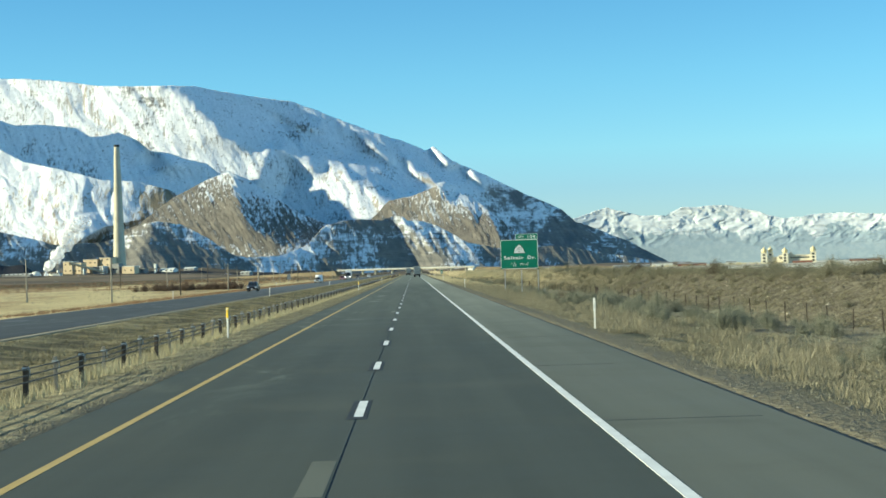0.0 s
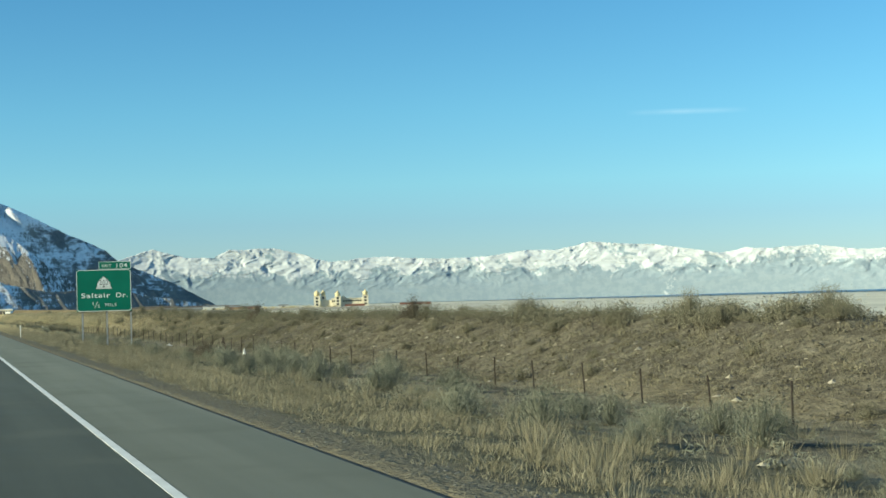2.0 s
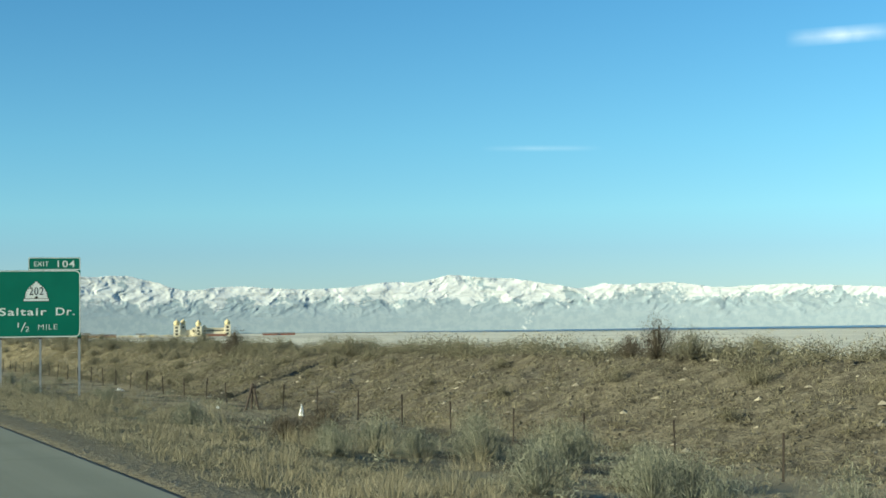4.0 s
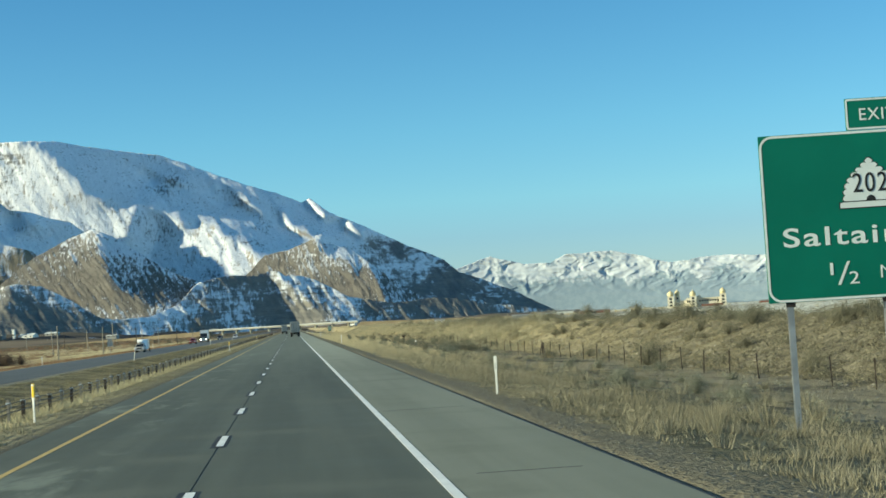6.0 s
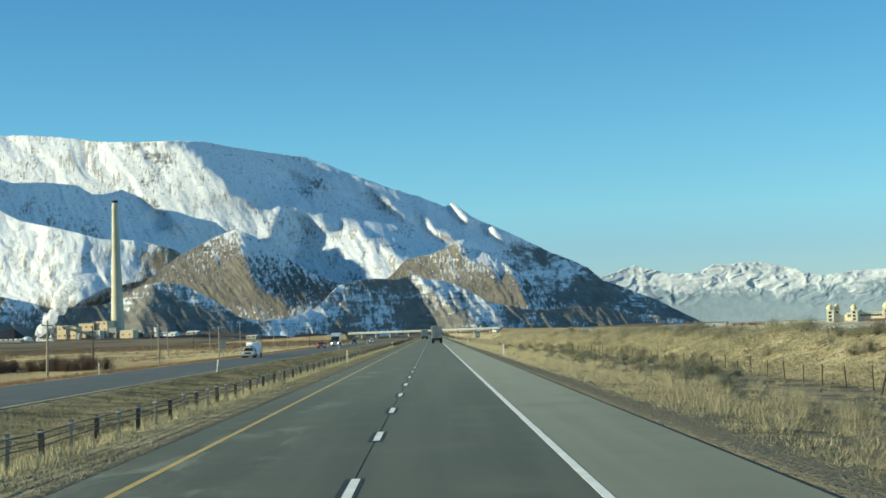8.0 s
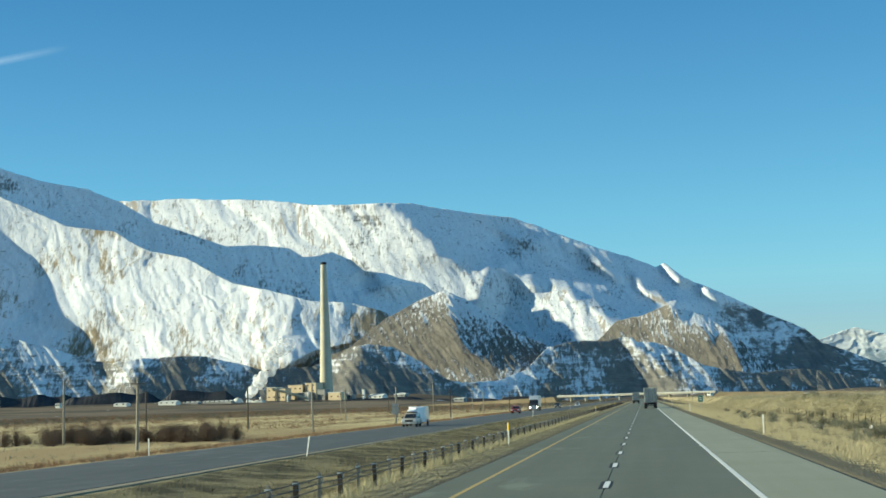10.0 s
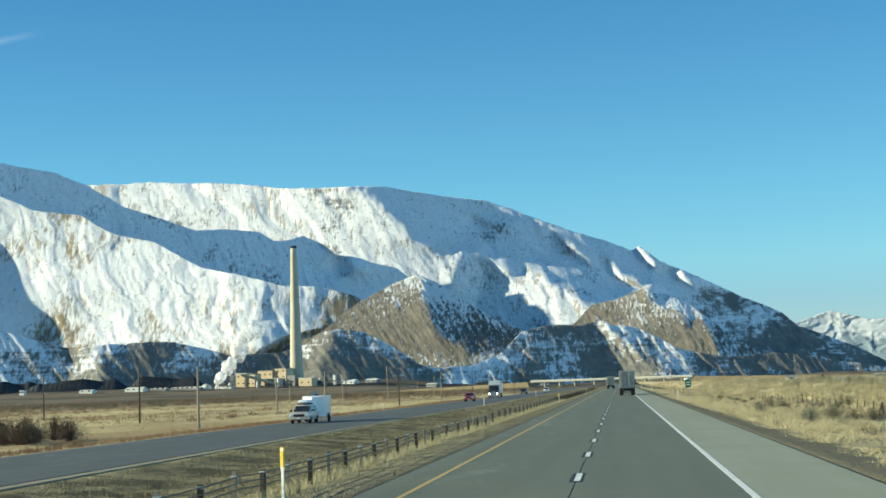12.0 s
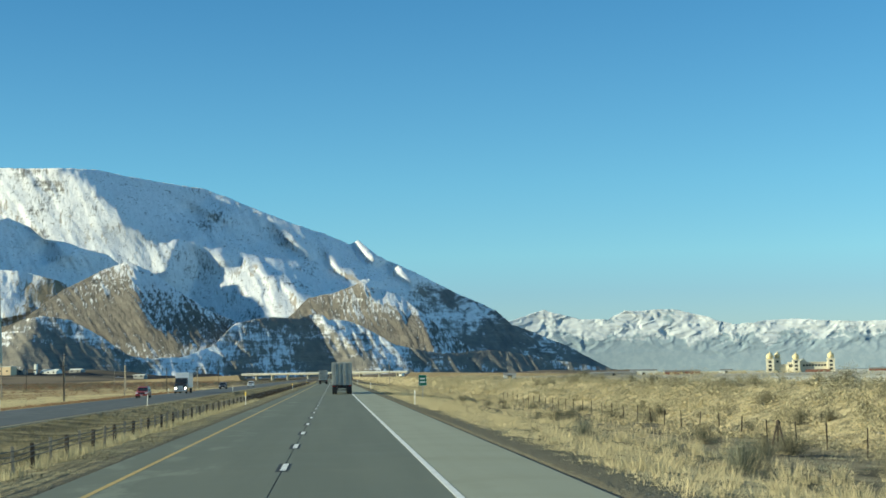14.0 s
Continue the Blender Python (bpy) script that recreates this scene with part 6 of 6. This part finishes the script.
def grass(name, label, mat, count, x0, x1, y0, y1, tall, per=10, lean=0.5, spread=0.14, width=0.022, patch=0.0, seed=1, edge=None, straight=True):
    rng = np.random.RandomState(seed)
    x, y = rng.uniform(x0, x1, count), rng.uniform(y0, y1, count)
    if patch:
        keep = 0.5 * fbm(x * 0.22, y * 0.12, 3) + 0.5 * fbm(x * 0.9 + 7, y * 0.6, 2) > patch
        x, y = x[keep], y[keep]
    h = rng.uniform(*tall, len(x)) * (0.45 + 1.1 * fbm(x * 0.4 + 5, y * 0.3, 2) ** 1.5)
    if edge is not None:
        h = h * np.clip(np.abs(x - edge) / 1.6, 0.35, 1)
    v, q, t = blades(x, y, h, lean, per, np.full(len(x), spread) * rng.uniform(0.6, 1.5, len(x)), width, rng, straight)
    me = bpy.data.meshes.new(name)
    me.from_pydata(v.tolist(), [], q.tolist() + t.tolist())
    me.materials.append(mat)
    tagged(new(name, me), label, "grass", kind="stuff")


grass("verge_grass", "tawny dry grass strip along the shoulder", GOLD_GRASS, 15000, 6.5, 11.5, 15, 250, (0.10, 0.42), 20, 1.2, 0.20, 0.012, 0.40, 1, 6.0)
grass("verge_grass", "tawny dry grass strip along the shoulder", GOLD_GRASS, 15000, 6.5, 11.5, 250, 640, (0.12, 0.45), 12, 1.1, 0.24, 0.017, 0.38, 2, 6.0)
grass("verge_grass", "grey faded grass mixed into the verge", GREY_GRASS, 13000, 6.8, 13.0, 0, 400, (0.08, 0.32), 11, 1.2, 0.22, 0.013, 0.36, 12)
grass("bunch_grass", "taller pale bunches of dry grass", GOLD_GRASS, 1100, 7.6, 16.5, 15, 640, (0.45, 0.85), 90, 0.7, 0.22, 0.010, 0.0, 13)
grass("bunch_grass", "taller pale bunches of dry grass at the ditch", GREY_GRASS, 300, 12, 22, 15, 640, (0.4, 0.75), 80, 0.8, 0.24, 0.010, 0.0, 14)
grass("short_grass", "short dull dry grass in the ditch", GREY_GRASS, 20000, 10.5, 25, 0, 470, (0.05, 0.22), 8, 1.4, 0.30, 0.018, 0.47, 3)
grass("short_grass", "short dull dry grass in the ditch", GREY_GRASS, 6000, 7, 30, 470, 900, (0.15, 0.4), 8, 0.9, 0.3, 0.05, 0.36, 4)
grass("bank_grass", "thin dry grass on the bank", GREY_GRASS, 22000, 23.5, 37, 0, 470, (0.10, 0.40), 8, 0.8, 0.25, 0.020, 0.36, 5)
grass("median_grass", "matted dry grass in the median", MEDIAN_GRASS, 18000, -20.0, -9.3, 0, 520, (0.10, 0.34), 7, 0.9, 0.28, 0.024, 0.34, 6)
grass("barrier_grass", "pale uncut grass under the cable barrier", BARRIER_GRASS, 7500, -9.3, -8.1, -5, 560, (0.25, 0.5), 10, 0.5, 0.12, 0.018, 0.0, 7)
grass("barrier_grass", "short dry grass between barrier and road", SHORN_GRASS, 7500, -8.2, -6.3, -5, 480, (0.05, 0.18), 7, 0.9, 0.16, 0.02, 0.3, 8)
grass("median_grass", "matted dry grass in the median", GOLD_GRASS, 5000, -20.0, -8.0, 520, 1200, (0.2, 0.4), 8, 0.8, 0.4, 0.07, 0.3, 9)
grass("field_grass", "dry reddish grass beside the opposite road", RED_REED, 8000, -44, -33.5, 150, 800, (0.25, 0.6), 10, 0.6, 0.3, 0.035, 0.42, 10)
grass("field_grass", "golden dry grass in the field", GOLD_GRASS, 8000, -120, -36, 150, 1000, (0.2, 0.45), 5, 0.7, 0.5, 0.06, 0.40, 11)


def bush_mesh(name, mat, rad, tall, twigs, leaves, seed, size=0.05):
    """Twigs fanning out of one root, with small leaves or twig ends gathered at an uneven outline."""
    rng = np.random.RandomState(seed)
    v, f = [], []
    dirs = []
    for k in range(twigs):
        a, e = rng.uniform(0, 2 * np.pi), rng.uniform(0.15, 1.5)
        d = np.array([np.cos(a) * np.cos(e) * rad, np.sin(a) * np.cos(e) * rad, np.sin(e) * tall])
        d = d * (0.62 + 0.5 * rng.rand())
        dirs.append(d)
        w = np.array([-np.sin(a), np.cos(a), 0]) * 0.012
        m = d * 0.5 + np.array([0, 0, -0.06 * tall])
        n = len(v)
        v += [-w, w, m + w * 0.7, m - w * 0.7, d]
        f += [(n, n + 1, n + 2, n + 3), (n + 3, n + 2, n + 4)]
    for k in range(leaves):
        d = dirs[rng.randint(twigs)] * (0.55 + 0.5 * rng.rand()) + rng.normal(0, 0.10, 3) * np.array([rad, rad, tall])
        d[2] = max(d[2], 0.02)
        u, w = rng.normal(0, 1, 3), rng.normal(0, 1, 3)
        u = u * np.array([0.6, 0.6, 1.0])
        u, w = u / np.linalg.norm(u) * size * rng.uniform(1.0, 2.6), w / np.linalg.norm(w) * size * 0.16
        n = len(v)
        v += [d - u * 0.5 - w * 0.5, d + w, d + u]
        f.append((n, n + 1, n + 2))
    me = bpy.data.meshes.new(name)
    me.from_pydata([tuple(p) for p in v], [], f)
    me.materials.append(mat)
    return me


SAGE_MESHES = [bush_mesh("sagebrush", SAGE, 0.72, 0.80, 150, 4200, 20 + k, 0.036) for k in range(5)]
SCRUB_MESHES = [bush_mesh("scrub_bush", BUSH_SCRUB, 0.90, 0.85, 150, 3200, 30 + k, 0.045) for k in range(5)]
DARK_MESHES = [bush_mesh("dark_bush", DARK_SCRUB, 0.8, 0.9, 150, 3000, 40 + k, 0.045) for k in range(3)]


THICKET_MESHES = [bush_mesh("thicket_bush", THICKET, 0.8, 0.9, 150, 2600, 46 + k, 0.05) for k in range(3)]


def bush(name, label, meshes, x, y, scale, group, rng):
    ob = new(name, meshes[rng.randint(len(meshes))])
    z = ground_at(x, y)
    ob.matrix_basis = pose(x, y, z - 0.04, 0, 0, rng.uniform(0, 360)) @ Matrix.Diagonal((scale * rng.uniform(0.85, 1.2), scale * rng.uniform(0.85, 1.2), scale * rng.uniform(0.8, 1.1), 1))
    tagged(ob, label, "bush", group)


def plant_bushes():
    rng = np.random.RandomState(5)
    for k in range(165):
        y = rng.uniform(25, 620)
        bush("scrub_bush", "leafless pale scrub bush on the bank top", SCRUB_MESHES, rng.uniform(29.3, 33.8), y, rng.choice((0.6, 0.8, 1.0, 1.5)) * rng.uniform(0.8, 1.2), "bank top bushes", rng)
    for k in range(110):
        bush("sagebrush", "rounded grey-green sagebrush in the ditch", SAGE_MESHES, rng.uniform(10.5, 21.5), rng.uniform(30, 460), rng.choice((0.4, 0.6, 0.9, 1.2)), "ditch sagebrush", rng)
    for k in range(75):
        y = rng.uniform(25, 470)
        bush("scrub_bush", "low leafless scrub bush on the slope", SCRUB_MESHES, rng.uniform(24.0, 30.0), y, rng.uniform(0.35, 0.7) * (1.5 if y > 210 else 1.0), "slope bushes", rng)
    for k in range(34):
        bush("sagebrush", "dense grey-green sagebrush between verge and fence", SAGE_MESHES, rng.uniform(12.5, 19.5), rng.uniform(70, 150), rng.uniform(0.8, 1.7), "verge sagebrush", rng)
    for k in range(55):
        bush("scrub_bush", "pale rounded scrub bush below the bank", SCRUB_MESHES, rng.uniform(14.0, 29.0), rng.uniform(330, 580), rng.uniform(0.7, 1.4), "far verge bushes", rng)
    for x, y, s in ((16.5, 322, 1.5), (18.0, 327, 1.7), (19.5, 331, 1.4), (17.2, 338, 1.3), (20.5, 345, 1.5), (21.5, 292, 1.2), (23.0, 262, 1.6), (30.0, 262, 1.7), (25.0, 236, 1.1)):
        bush("scrub_bush", "broad rounded leafless scrub bush with dark shade beneath", SCRUB_MESHES, x, y, s, "broad scrub bushes", rng)
    for x, y, s in ((17.5, 88, 1.5), (18.5, 92, 1.3), (16.8, 95, 1.1), (19.5, 127, 1.5), (18.0, 130, 1.2), (21.0, 148, 1.2)):
        bush("sagebrush", "large grey sagebrush clump beside the ditch", SAGE_MESHES, x, y, s, "large sagebrush", rng)
    for x, y, s in ((15.2, 153.6, 1.45), (14.5, 155.2, 1.2), (30.6, 160, 1.5), (31.2, 163, 1.2), (31.4, 223.2, 1.3), (32.2, 225.0, 1.5), (30.4, 221.6, 0.8)):
        bush("dark_bush", "dense dark leafless bush", DARK_MESHES, x, y, s, "dark bushes", rng)
    for k in range(46):
        bush("thicket_bush", "tall red-brown leafless thicket bush in the field", THICKET_MESHES, -82 + k * 0.66 + rng.uniform(-0.8, 0.8), rng.uniform(462, 486), rng.uniform(1.6, 2.9), "field thicket", rng)


plant_bushes()


def far_scrub(name, label, mat, count, x0, x1, y0, y1, size, leaf, seed, patch=0.0, per=42):
    """Scrub too far off to tell apart, in one mesh."""
    rng = np.random.RandomState(seed)
    x, y = rng.uniform(x0, x1, count), y0 + (y1 - y0) * rng.uniform(0, 1, count) ** 1.4
    if patch:
        keep = fbm(x * 0.03, y * 0.012, 3) > patch
        x, y = x[keep], y[keep]
    n = len(x) * per
    s = np.repeat(rng.uniform(*size, len(x)), per)
    a, e, k = rng.uniform(0, 2 * np.pi, n), np.arcsin(rng.uniform(0, 1, n)), rng.uniform(0.25, 1.15, n)
    c = np.stack([np.repeat(x, per) + s * k * np.cos(a) * np.cos(e), np.repeat(y, per) + s * k * np.sin(a) * np.cos(e), np.repeat(ground_height(x, y), per) + 0.85 * s * k * np.sin(e)], -1)
    u, w = rng.normal(0, 1, (n, 3)), rng.normal(0, 1, (n, 3))
    u = u / np.linalg.norm(u, axis=1)[:, None] * leaf * 0.9 * s[:, None]
    w = w / np.linalg.norm(w, axis=1)[:, None] * leaf * 0.26 * s[:, None]
    v = np.stack([c - u, c + w, c + u - w], 1).reshape(-1, 3)
    me = bpy.data.meshes.new(name)
    me.from_pydata(v.tolist(), [], np.arange(3 * n).reshape(-1, 3).tolist())
    me.materials.append(mat)
    tagged(new(name, me), label, "scrub", kind="stuff")


far_scrub("bank_scrub", "pale leafless scrub covering the bank", BARE_SCRUB, 3200, 23.5, 35.0, 0, 470, (0.25, 0.65), 0.20, 50)
far_scrub("bank_scrub", "rounded pale brush along the sunny bank", BUSH_SCRUB, 900, 23.4, 31.4, 200, 560, (0.4, 0.9), 0.13, 59, 0.0, 90)
far_scrub("bank_scrub", "grey-brown brush belt along the top edge of the bank", BUSH_SCRUB, 620, 30.4, 34.2, 110, 480, (0.5, 1.1), 0.085, 62, 0.0, 430)
far_scrub("bank_scrub", "broad rounded pale bushes crowding the top of the bank", CROWN_SCRUB, 1000, 25.0, 33.5, 360, 860, (0.7, 1.6), 0.075, 60, 0.0, 230)
far_scrub("bank_tufts", "low dry tufts and twigs matting the bank", BARE_SCRUB, 11000, 22.8, 34.0, 20, 470, (0.08, 0.26), 0.30, 58, 0.0, 20)
far_scrub("bank_scrub", "pale leafless scrub covering the far bank", BARE_SCRUB, 2600, 18, 42, 470, 1500, (0.35, 0.75), 0.3, 51)
far_scrub("bank_scrub", "grey-green brush covering the bank", CROWN_SCRUB, 1500, 21.5, 31.5, 330, 900, (0.4, 0.9), 0.17, 57, 0.0, 64)
far_scrub("verge_tufts", "rounded dull tufts among the verge grass", BUSH_SCRUB, 1500, 7.6, 14.0, 15, 460, (0.12, 0.34), 0.22, 91, 0.0, 46)
far_scrub("verge_scrub", "low mixed scrub in the ditch", SAGE, 700, 12, 22, -5, 470, (0.25, 0.5), 0.2, 52)
far_scrub("field_reeds", "red-brown reed beds across the field", RED_REED, 4200, -420, -60, 560, 1500, (0.7, 1.5), 0.22, 53, 0.42, 30)
far_scrub("reed_belt", "dull red-brown brush belt below the smelter", RED_REED, 5200, -900, -90, 1150, 2600, (1.0, 2.2), 0.25, 73, 0.30, 26)
far_scrub("field_reeds", "dull far scrub on the plain", BARE_SCRUB, 2200, -600, -40, 950, 2600, (1.0, 2.4), 0.3, 54, 0.4, 30)
far_scrub("flat_scrub", "scattered low scrub on the pale flats", BARE_SCRUB, 260, 60, 900, 150, 2000, (0.5, 1.3), 0.3, 55)
far_scrub("far_trees", "leafless brown trees near the lake buildings", BARE_SCRUB, 120, 250, 430, 1800, 2050, (1.5, 4.0), 0.3, 56)


STONE = surface("pale_stone", (0.25, 0.225, 0.165), (0.35, 0.315, 0.24), 2.0, 0.9, fine=12.0, bump=0.3)


def stones(name, label, count, x0, x1, y0, y1, size, seed, mat):
    rng = np.random.RandomState(seed)
    x, y = rng.uniform(x0, x1, count), rng.uniform(y0, y1, count)
    s = size[0] + (size[1] - size[0]) * rng.uniform(0, 1, count) ** 3
    z = ground_height(x, y)
    base = np.array([(1, 0, 0), (0.3, 0.95, 0), (-0.8, 0.6, 0), (-0.8, -0.6, 0), (0.3, -0.95, 0), (0, 0, 0.75), (0.45, 0.2, 0.55), (-0.3, -0.3, 0.6)])
    tri = np.array([(0, 1, 6), (1, 5, 6), (1, 2, 5), (2, 3, 7), (2, 7, 5), (3, 4, 7), (4, 0, 6), (4, 6, 7), (6, 5, 7)])
    v = base[None] * s[:, None, None] * rng.uniform(0.6, 1.3, (count, 8, 3)) * np.array([1.2, 1.0, 0.8])
    v[:, :, 2] -= 0.15 * s[:, None]
    v = v + np.stack([x, y, z], -1)[:, None, :]
    f = tri[None] + np.arange(count)[:, None, None] * 8
    me = bpy.data.meshes.new(name)
    me.from_pydata(v.reshape(-1, 3).tolist(), [], f.reshape(-1, 3).tolist())
    me.materials.append(mat)
    tagged(new(name, me), label, "stones", kind="stuff")


CLOD = surface("earth_clod", (0.10, 0.088, 0.062), (0.19, 0.168, 0.122), 1.5, 0.95, fine=10.0, bump=0.3, spec=0.05)
GRAVEL = surface("grey_gravel", (0.12, 0.112, 0.09), (0.23, 0.212, 0.165), 6.0, 0.9, fine=40.0, bump=0.2)
stones("bank_stones", "loose pale stones scattered on the bank", 2600, 23.0, 31.5, 20, 470, (0.03, 0.22), 60, STONE)
stones("bank_clods", "dull earth clods and cobbles littering the bank", 14000, 23.0, 32.0, 30, 330, (0.04, 0.16), 63, CLOD)
stones("shoulder_gravel", "loose grey gravel at the edge of the shoulder", 7000, 5.42, 7.2, -4, 420, (0.012, 0.05), 61, GRAVEL)
stones("ditch_stones", "small stones in the ditch", 900, 13, 24, 0, 470, (0.03, 0.14), 62, STONE)

LITTER = surface("white_plastic_litter", (0.70, 0.70, 0.66), (0.78, 0.78, 0.74), 3.0, 0.6, bump=0.1)


def litter_bag(x, y, w, h, label):
    z = ground_at(x, y)
    rng = np.random.RandomState(int(x * 10))
    prof = [(0.42 * w, 0.0), (0.5 * w, 0.12 * h), (0.40 * w, 0.4 * h), (0.22 * w, 0.7 * h), (0.08 * w, h)]
    g = Geo().lathe(prof, 9)
    g.v = [(px * rng.uniform(0.75, 1.2), py * rng.uniform(0.6, 1.1), pz * rng.uniform(0.9, 1.1)) for px, py, pz in g.v]
    ob = part("litter_bag", g, LITTER)
    ob.location = (x, y, z - 0.03)
    tagged(ob, label, "litter", "roadside litter")


for x, y, w, h in ((21.6, 175.6, 0.26, 0.55), (20.8, 212.0, 0.7, 0.2), (20.0, 184.0, 0.25, 0.15), (21.2, 430.0, 0.4, 0.35), (21.5, 418.0, 0.3, 0.3), (17.5, 420.0, 0.5, 0.15)):
    litter_bag(x, y, w, h, "crumpled white plastic bag caught in the grass")
